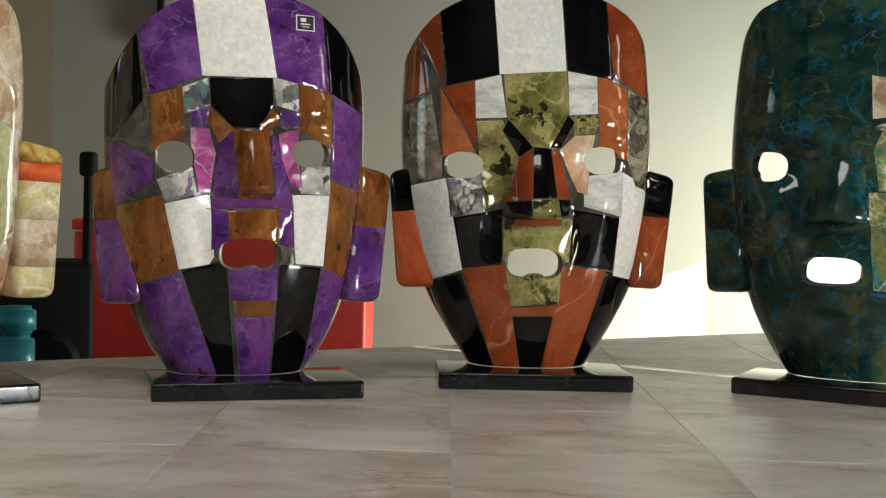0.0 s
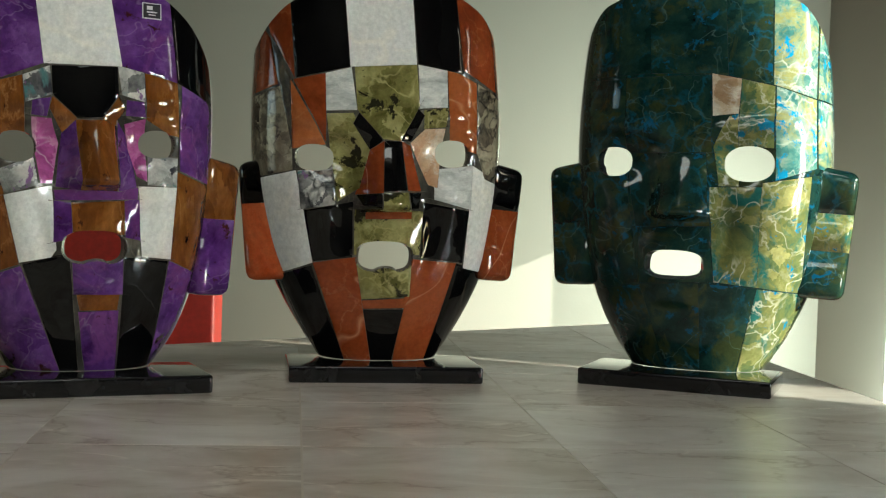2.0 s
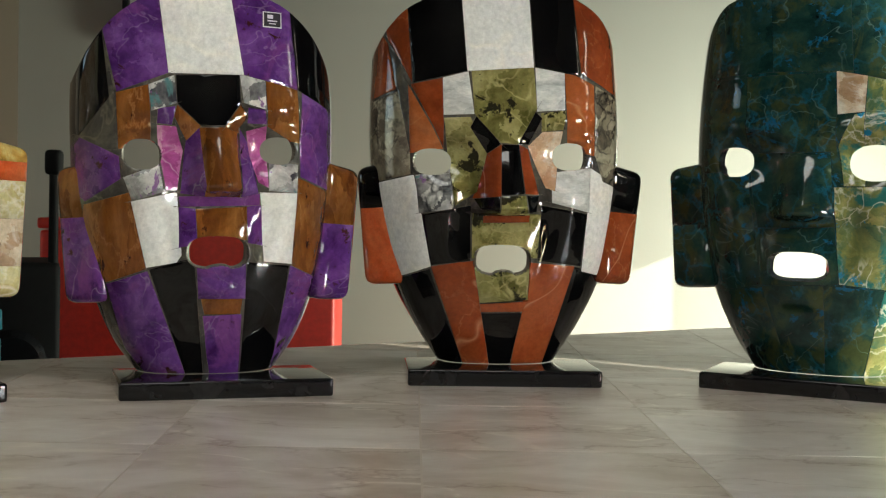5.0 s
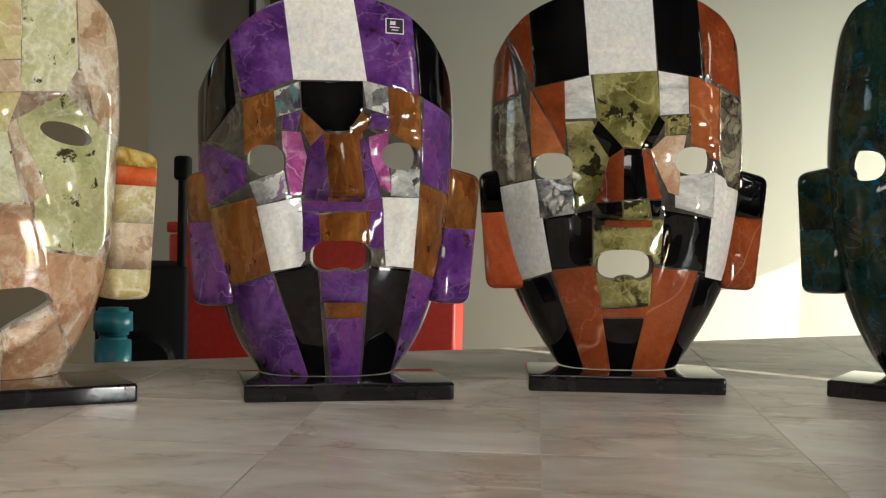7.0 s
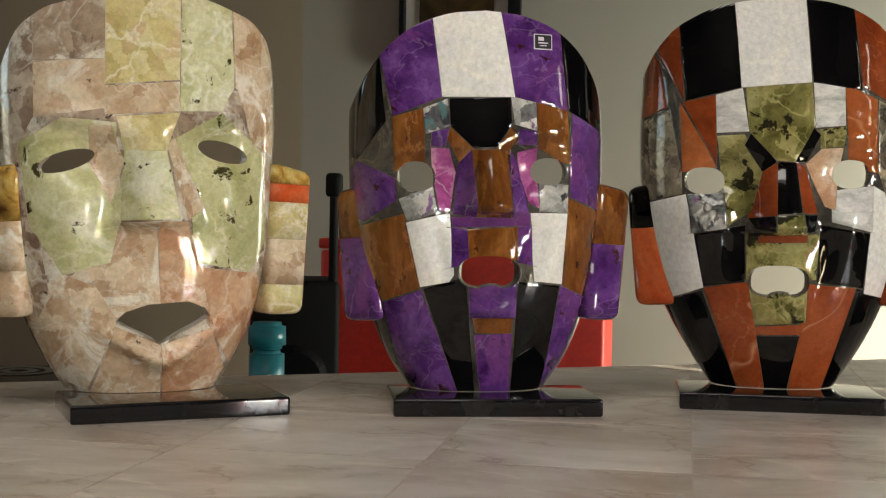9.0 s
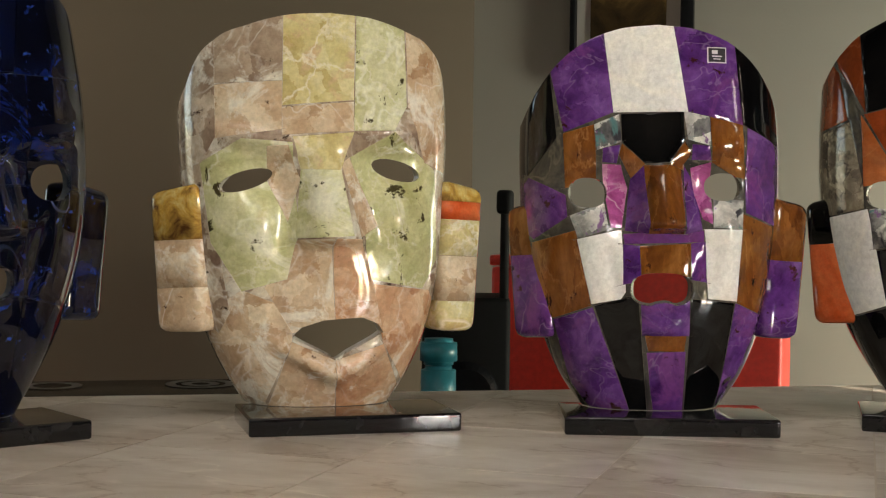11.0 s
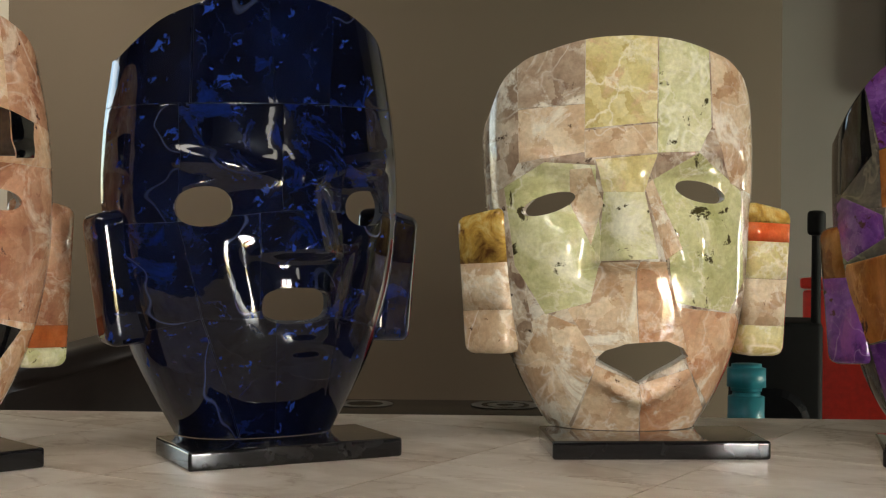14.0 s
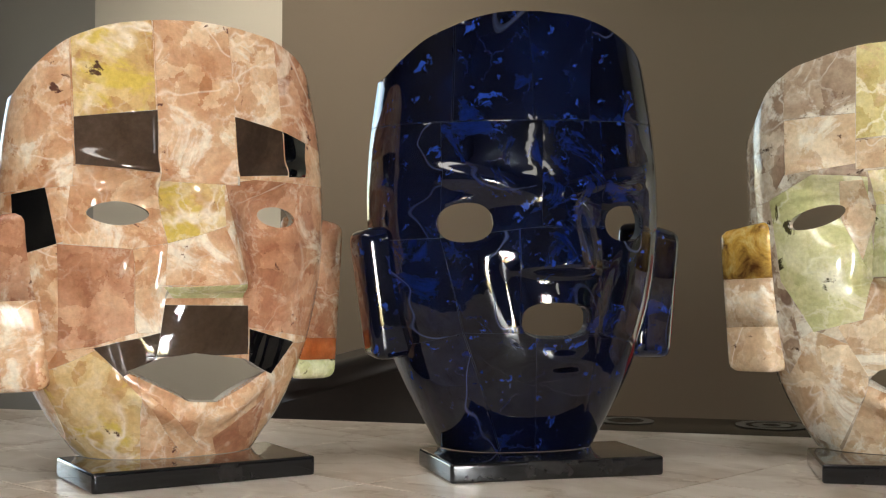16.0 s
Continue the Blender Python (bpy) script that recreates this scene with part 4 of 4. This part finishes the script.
CORAL_FACE.holes = [
    oval(-0.0500, 0.1660, 0.0200, 0.0074, 1.8, 0),
    oval(0.0560, 0.1660, 0.0130, 0.0066, 1.8, -8),
    cut_hole(-45, 69, -27, 77, -4, 80, 31, 75, 49, 66, 14, 48, -5, 49)]
CORAL_STONES = [
    t(BROWNBLACK, -76, 224, -28, 230, -28, 191, -76, 195),
    t(BROWNBLACK, 23, 229, 59, 222, 60, 193, 25, 191),
    t(BLACK, 60, 222, 80, 216, 77, 193, 61, 192),
    t(BLACK, -106, 177, -91, 181, -85, 147, -105, 139),
    t(BROWNBLACK, -22, 110, 33, 109, 33, 78, -28, 78),
    t(BROWNBLACK, -64, 84, -25, 93, -28, 77, -46, 66),
    t(BLACK, 34, 94, 72, 84, 53, 64, 34, 73),
    t(LIME, -24, 121, 27, 123, 29, 114, -17, 114),
    t(CORAL, -120, 282, -77, 283, -77, 224, -77, 182, -120, 177),
    t(CORALGOLD, -76, 290, -30, 295, -29, 230, -76, 224),
    t(CORAL, -29, 295, 23, 299, 23, 229, 25, 185, -27, 186, -28, 230),
    t(CORALDEEP, 23, 299, 126, 308, 125, 187, 61, 192, 59, 221, 23, 229),
    t(CORALDEEP, 14, 186, 35, 189, 130, 187, 135, 122, 108, 83, 33, 95, 27, 124),
    t(CORALGOLD, -27, 186, 14, 186, 12, 159, -21, 148),
    t(CORAL, -21, 148, 11, 159, 27, 123, -23, 122),
    t(CORAL, -77, 194, -28, 191, -11, 180, -21, 148, -44, 144, -82, 147),
    t(CORALDEEP, -85, 147, -44, 144, -41, 93, -64, 85, -82, 82),
    t(CORAL, -44, 144, -21, 148, -22, 110, -25, 93, -40, 93),
    t(CORAL, -119, 138, -85, 146, -82, 82, -91, 60, -118, 68),
    t(CORALGOLD, -90, 67, -62, 83, -36, 53, -29, 7, -57, 5),
    t(CORAL, -61, 83, -45, 68, 4, 47, 15, 22, -28, 7, -36, 53),
    t(CORALDEEP, 15, 24, 6, 47, 49, 66, 53, 64, 49, -1, -12, 6),
    t(CORAL, 49, 66, 73, 83, 126, 82, 110, 35, 53, -2),
]

BLUE_FACE.holes = [
    oval(-0.0530, 0.1630, 0.0180, 0.0126, 2.3, 5),
    oval(0.0590, 0.1640, 0.0150, 0.0118, 2.4, 0),
    oval(0.0060, 0.1000, 0.0230, 0.0118, 3.0, 0)]
BLUE_STONES = [
    t(LAPIS, -126, 318, -56, 318, -62, 228, -126, 226),
    t(LAPIS, -55, 318, -10, 320, -9, 230, -61, 228),
    t(LAPIS, -10, 320, 39, 323, 30, 232, -8, 230),
    t(LAPIS, 40, 324, 144, 336, 142, 234, 30, 231),
    t(LAPIS, -126, 226, -68, 227, -69, 153, -126, 150),
    t(LAPIS, -68, 227, -3, 230, -5, 161, -69, 153),
    t(LAPIS, -2, 230, 38, 231, 41, 162, -5, 161),
    t(LAPIS, 39, 231, 142, 233, 142, 157, 41, 162),
    t(LAPIS, -126, 149, -69, 153, -54, 92, -125, 71),
    t(LAPIS, -69, 153, -19, 159, -18, 92, -53, 92),
    t(LAPIS, -18, 160, 40, 161, 37, 92, -18, 92),
    t(LAPIS, 41, 161, 142, 156, 144, 67, 38, 92),
    t(LAPIS, -125, 71, -54, 92, -18, -2, -85, -5),
    t(LAPIS, -53, 92, -8, 92, 2, -2, -17, -2),
    t(LAPIS, -8, 92, 37, 91, 32, -5, 2, -2),
    t(LAPIS, 38, 91, 144, 67, 114, -13, 32, -5),
]

TEAL_FACE.holes = [
    oval(-0.0605, 0.1710, 0.0135, 0.0111, 2.5, 0),
    oval(0.0425, 0.1710, 0.0185, 0.0132, 2.3, 0),
    oval(-0.0100, 0.0940, 0.0230, 0.0111, 3.0, 0)]
TEAL_STONES = [
    t(TEAL, -129, 332, -40, 323, -33, 238, -125, 234),
    t(TEAL, -40, 323, 18, 321, 25, 238, -33, 238),
    t(TEAL, 18, 321, 53, 320, 57, 230, 25, 236),
    t(TEALSUNBLUE, 54, 320, 86, 323, 88, 221, 58, 230),
    t(TEALSUNBLUE, 87, 324, 119, 323, 123, 213, 89, 221),
    t(ROSE, 13, 238, 35, 234, 34, 208, 15, 206),
    t(TEALSUNGOLD, 35, 234, 59, 229, 60, 183, 34, 183),
    t(TEALSUNBLUE, 60, 229, 88, 220, 90, 169, 62, 159),
    t(TEALSUNBLUE, 89, 220, 123, 212, 126, 162, 91, 169),
    t(TEAL, -125, 234, -53, 234, -51, 165, -122, 160),
    t(TEAL, -53, 235, 13, 237, 15, 179, -51, 178),
    t(TEALSUNGOLD, 27, 206, 34, 208, 36, 154, 21, 154, 16, 183),
    t(TEAL, -122, 160, -50, 165, -38, 79, -118, 63),
    t(TEAL, -51, 178, 11, 178, 16, 124, -41, 122),
    t(TEALSUNGOLD, 15, 153, 53, 154, 51, 79, 20, 82),
    t(TEALSUNGOLD, 53, 157, 87, 163, 81, 75, 51, 79),
    t(TEAL, 87, 164, 134, 162, 130, 68, 81, 75),
    t(TEAL, -40, 121, 16, 124, 20, 82, -37, 79),
    t(TEAL, -118, 62, -37, 78, -11, -8, -78, -19),
    t(TEAL, -37, 78, 9, 81, 9, -6, -11, -8),
    t(TEAL, 9, 81, 51, 78, 31, -5, 9, -6),
    t(TEALSUNGOLD, 51, 78, 84, 74, 50, -6, 32, -5),
]

for f in (PURPLE_FACE, CHECKER_FACE):
    m = f.holes[2]
    cx, cz = (0.0055, 0.098) if f is PURPLE_FACE else (0.0015, 0.0935)
    f.holes[2] = less(m, oval(cx, cz - 0.0155, 0.010, 0.0065, 2.2))


def rest(material):
    return t(material, -200, -10, 200, -10, 200, 400, -200, 400)


purple = mask("stone_mask", (-0.132, 0.910, 16.8), 0, PURPLE_FACE, PURPLE_STONES + [rest(SIDE)],
     [ear(-1, 0.088, 0.028, 0.110, 0.038, 0.099, 0.030, [(PURPLE, 0, 0.60), (BROWN, 0.60, 1)], 40, lean=-4),
      ear(1, 0.082, 0.028, 0.113, 0.034, 0.101, 0.030, [(PURPLE, 0, 0.55), (BROWN, 0.55, 1)], 22, lean=3)],
     "purple, ochre, black and white chequered stone mask on plinth", MIDJOINT)
STICKER_BLACK = plain("sticker_black", (0.01, 0.01, 0.012), 0.35)
STICKER_WHITE = plain("sticker_white", (0.7, 0.7, 0.68), 0.4)
for nm, mat, x0, x1, z0, z1, lift in (("sticker", STICKER_WHITE, 0.0333, 0.0468, 0.2542, 0.2652, 0.0003),
                                      ("sticker_field", STICKER_BLACK, 0.0341, 0.0460, 0.2549, 0.2645, 0.0005),
                                      ("sticker_mark", STICKER_WHITE, 0.0365, 0.0405, 0.2604, 0.2630, 0.0007),
                                      ("sticker_bar", STICKER_WHITE, 0.0365, 0.0435, 0.2584, 0.2592, 0.0007),
                                      ("sticker_bar", STICKER_WHITE, 0.0375, 0.0425, 0.2566, 0.2572, 0.0007)):
    patch(nm, PURPLE_FACE, x0, x1, z0, z1, mat, lift, purple)
mask("stone_mask", (0.070, 0.991, 2.8), 0, CHECKER_FACE, CHECKER_STONES + [rest(SIDE)],
     [ear(-1, 0.088, 0.028, 0.119, 0.040, 0.096, 0.030, [(ORANGE, 0, 0.62), (BLACK, 0.62, 1)], 28, lean=-4),
      ear(1, 0.0895, 0.028, 0.121, 0.036, 0.094, 0.030, [(RED, 0, 0.60), (BLACK, 0.60, 1)], 22, lean=4)],
     "red, black and white chequered stone mask on plinth", MIDJOINT)
mask("stone_mask", (0.300, 0.968, -27.6), 0, TEAL_FACE, TEAL_STONES + [rest(TEAL)],
     [ear(-1, 0.093, 0.028, 0.122, 0.042, 0.100, 0.030, [(TEAL, 0, 0.5), (TEAL, 0.50, 1)], 22, lean=-3),
      ear(1, 0.099, 0.028, 0.122, 0.044, 0.102, 0.030, [(TEAL, 0, 0.36), (TEALSUNGOLD, 0.36, 0.64), (TEAL, 0.64, 1)], 10, lean=3)],
     "blue-green stone mask with its sunlit side coloured gold on plinth", DARKGROUT, gap=0.0001)
mask("stone_mask", (-0.347, 0.843, 31.5), 0, GREEN_FACE, GREEN_STONES + [rest(MAUVE)],
     [ear(-1, 0.108, 0.028, 0.115, 0.044, 0.104, 0.030, [(ROSE, 0, 0.30), (ROSE, 0.30, 0.62), (AMBER, 0.62, 1)], 40, lean=-3),
      ear(1, 0.0835, 0.028, 0.118, 0.036, 0.110, 0.030, [(YELLOW, 0, 0.20), (ROSE, 0.20, 0.5), (YELLOW, 0.50, 0.74), (ORANGE, 0.74, 0.86), (AMBER, 0.86, 1)], 22, lean=2)],
     "pale green and rose stone mask with parted lips on plinth", GROUT, base_shift=(0.0, -0.012), base_turn=3.0, gap=0.00008)
mask("stone_mask", (-0.538, 0.675, 59.4), 0, BLUE_FACE, BLUE_STONES + [rest(LAPIS)],
     [ear(-1, 0.097, 0.028, 0.119, 0.042, 0.090, 0.030, [(LAPIS, 0, 1)], -4, lean=-6),
      ear(1, 0.090, 0.028, 0.119, 0.040, 0.094, 0.030, [(LAPIS, 0, 1)], 22, lean=4)],
     "dark blue lapis stone mask with glossy finish on plinth", DARKGROUT, gap=0.0001)
mask("stone_mask", (-0.683, 0.497, 75.1), 0, CORAL_FACE, CORAL_STONES + [rest(CORAL)],
     [ear(-1, 0.103, 0.028, 0.112, 0.044, 0.112, 0.030, [(CORAL, 0, 0.5), (CORALDEEP, 0.50, 1)], 30, lean=-3),
      ear(1, 0.100, 0.028, 0.113, 0.040, 0.114, 0.030, [(LIME, 0, 0.12), (ORANGER, 0.12, 0.25), (CORALDEEP, 0.25, 1)], 16, lean=2)],
     "salmon stone mask with black brows and wide mouth on plinth", GROUT, gap=0.00008)
# ---- things behind the table ----
def at_bearing(degrees, far):
    """A place on the plan by its bearing from the table's front, clockwise from +y."""
    return far * math.sin(radians(degrees)), far * math.cos(radians(degrees))


red = thing("storage_box", pose(-0.545, 3.35, FLOOR_Z), "tall red lacquered storage box behind the table", "box")
part("box_body", box(-0.36, 0.36, -0.18, 0.18, 0.0, 0.80, 0.01), RED_LACQUER, red)
part("lid", box(-0.365, 0.365, -0.185, 0.185, 0.803, 0.83, 0.008), RED_LACQUER, red)

bx, by = at_bearing(-17.0, 3.05)
cab = thing("speaker_cabinet", pose(bx, by, FLOOR_Z, 0, 0, 17), "black upright speaker cabinet beside the red box", "cabinet")
part("cabinet_body", box(-0.10, 0.10, -0.12, 0.12, 0.0, 0.74, 0.012), BLACK_MATT, cab)
for z in (0.22, 0.52):
    bm = bmesh.new()
    bmesh.ops.create_cone(bm, cap_ends=True, segments=28, radius1=0.075, radius2=0.06, depth=0.02, matrix=pose(0, -0.13, z, 90, 0, 0))
    part("speaker_cone", smooth(bm, False), BLACK_GLOSS, cab)
bx, by = at_bearing(-15.35, 2.95)
stand = thing("pole_stand", pose(bx, by, FLOOR_Z), "thin black pole with a rounded top", "stand")
bm = bmesh.new()
bmesh.ops.create_cone(bm, cap_ends=True, segments=16, radius1=0.014, radius2=0.010, depth=0.93, matrix=Matrix.Translation((0, 0, 0.465)))
part("pole", smooth(bm, False), BLACK_MATT, stand)
part("knob", box(-0.018, 0.018, -0.018, 0.018, 0.93, 0.985, 0.012, 3), BLACK_MATT, stand)
bm = bmesh.new()
bmesh.ops.create_cone(bm, cap_ends=True, segments=32, radius1=0.13, radius2=0.12, depth=0.02, matrix=Matrix.Translation((0, 0, 0.01)))
part("foot", smooth(bm, False), BLACK_MATT, stand)

bx, by = at_bearing(-18.2, 2.6)
low = thing("side_cupboard", pose(bx, by, FLOOR_Z, 0, 0, 18), "low dark cupboard that carries the bottle", "cupboard")
part("cupboard_body", box(-0.14, 0.10, -0.12, 0.12, 0.0, 0.52, 0.01), BLACK_MATT, low)
can = thing("bottle", pose(bx, by, FLOOR_Z + 0.52), "teal plastic bottle with a ribbed cap", "bottle")
for nm, r, z0, z1 in (("bottle_body", 0.036, 0.0, 0.10), ("cap", 0.038, 0.103, 0.155)):
    bm = bmesh.new()
    bmesh.ops.create_cone(bm, cap_ends=True, segments=32, radius1=r, radius2=r * 0.97, depth=z1 - z0, matrix=Matrix.Translation((0, 0, (z0 + z1) / 2)))
    bmesh.ops.bevel(bm, geom=[e for e in bm.edges if abs(e.verts[0].co.z - e.verts[1].co.z) < 1e-5], offset=0.008, segments=3, affect="EDGES")
    part(nm, smooth(bm), TEAL_PLASTIC, can)

# a black glass slab with printed rings, low behind the table
bx, by = at_bearing(-31.5, 2.06)
hob = thing("glass_cooktop", pose(bx, by, -0.115, 0, 0, 31), "black glass cooktop with pale printed rings", "cooktop")
part("glass_top", box(-0.33, 0.22, -0.16, 0.09, -0.012, 0.0, 0.003), BLACK_GLOSS, hob)
RING = plain("pale_print", (0.10, 0.10, 0.095), 0.4)
for rx, ry, r in ((0.105, 0.02, 0.055), (0.105, 0.02, 0.03), (-0.12, 0.02, 0.045)):
    bm = bmesh.new()
    vs = []
    for k in range(48):
        an = k * math.tau / 48
        vs.append([bm.verts.new((rx + (r - w) * math.cos(an), ry + (r - w) * math.sin(an), 0.0012)) for w in (0.0, 0.016)])
    for k in range(48):
        bm.faces.new([vs[k][0], vs[(k + 1) % 48][0], vs[(k + 1) % 48][1], vs[k][1]])
    part("printed_ring", bm, RING, hob)
counter = thing("kitchen_counter", pose(bx, by, FLOOR_Z, 0, 0, 31), "black kitchen counter under the cooktop", "counter")
part("counter_body", box(-0.36, 0.24, -0.18, 0.11, 0.0, -0.128 - FLOOR_Z, 0.006), BLACK_MATT, counter)

# a dark upholstered chair arm that slopes up
bx, by = at_bearing(-46.0, 2.5)
sofa = thing("armchair", pose(bx, by, FLOOR_Z, 0, 0, 46), "dark brown leather armchair seen behind the table", "armchair")
LEATHER = plain("dark_brown_leather", (0.022, 0.015, 0.012), 0.45)
bm = bmesh.new()
prof = [(-0.20, 0.0), (0.34, 0.0), (0.34, 0.74), (0.10, 0.735), (-0.20, 0.655)]
f = bm.faces.new([bm.verts.new((x, -0.10, z)) for x, z in prof])
up = bmesh.ops.extrude_face_region(bm, geom=[f])
bmesh.ops.translate(bm, vec=(0, 0.5, 0), verts=[v for v in up["geom"] if isinstance(v, bmesh.types.BMVert)])
bmesh.ops.recalc_face_normals(bm, faces=bm.faces)
bmesh.ops.bevel(bm, geom=list(bm.edges), offset=0.03, segments=3, affect="EDGES")
part("arm", smooth(bm), LEATHER, sofa)
part("seat_cushion", box(-0.9, -0.22, -0.10, 0.5, 0.10, 0.44, 0.04, 3), LEATHER, sofa)

# a framed picture on the back wall
pic = thing("framed_picture", pose(-0.715, 4.06, 0.62, 0, 0, -2), "dark painting in a black frame with pale mount", "picture")
PAINTING = stone("dark_painting", (0.015, 0.010, 0.006), (0.05, 0.03, 0.012), (0.16, 0.10, 0.03), 6, rough=0.5, coat=0.1)
MOUNT = wall_paint("grey_mount", (0.35, 0.33, 0.30))
part("mount", box(-0.17, 0.17, -0.012, -0.002, -0.02, 0.80), MOUNT, pic)
part("canvas", box(-0.125, 0.115, -0.018, -0.013, 0.05, 0.74), PAINTING, pic)
for x0, x1, z0, z1 in ((-0.19, -0.172, -0.04, 0.82), (0.160, 0.20, -0.04, 0.82), (-0.172, 0.160, -0.04, -0.02), (-0.172, 0.160, 0.80, 0.82)):
    part("frame_bar", box(x0, x1, -0.03, 0.0, z0, z1, 0.003), BLACK_GLOSS, pic)
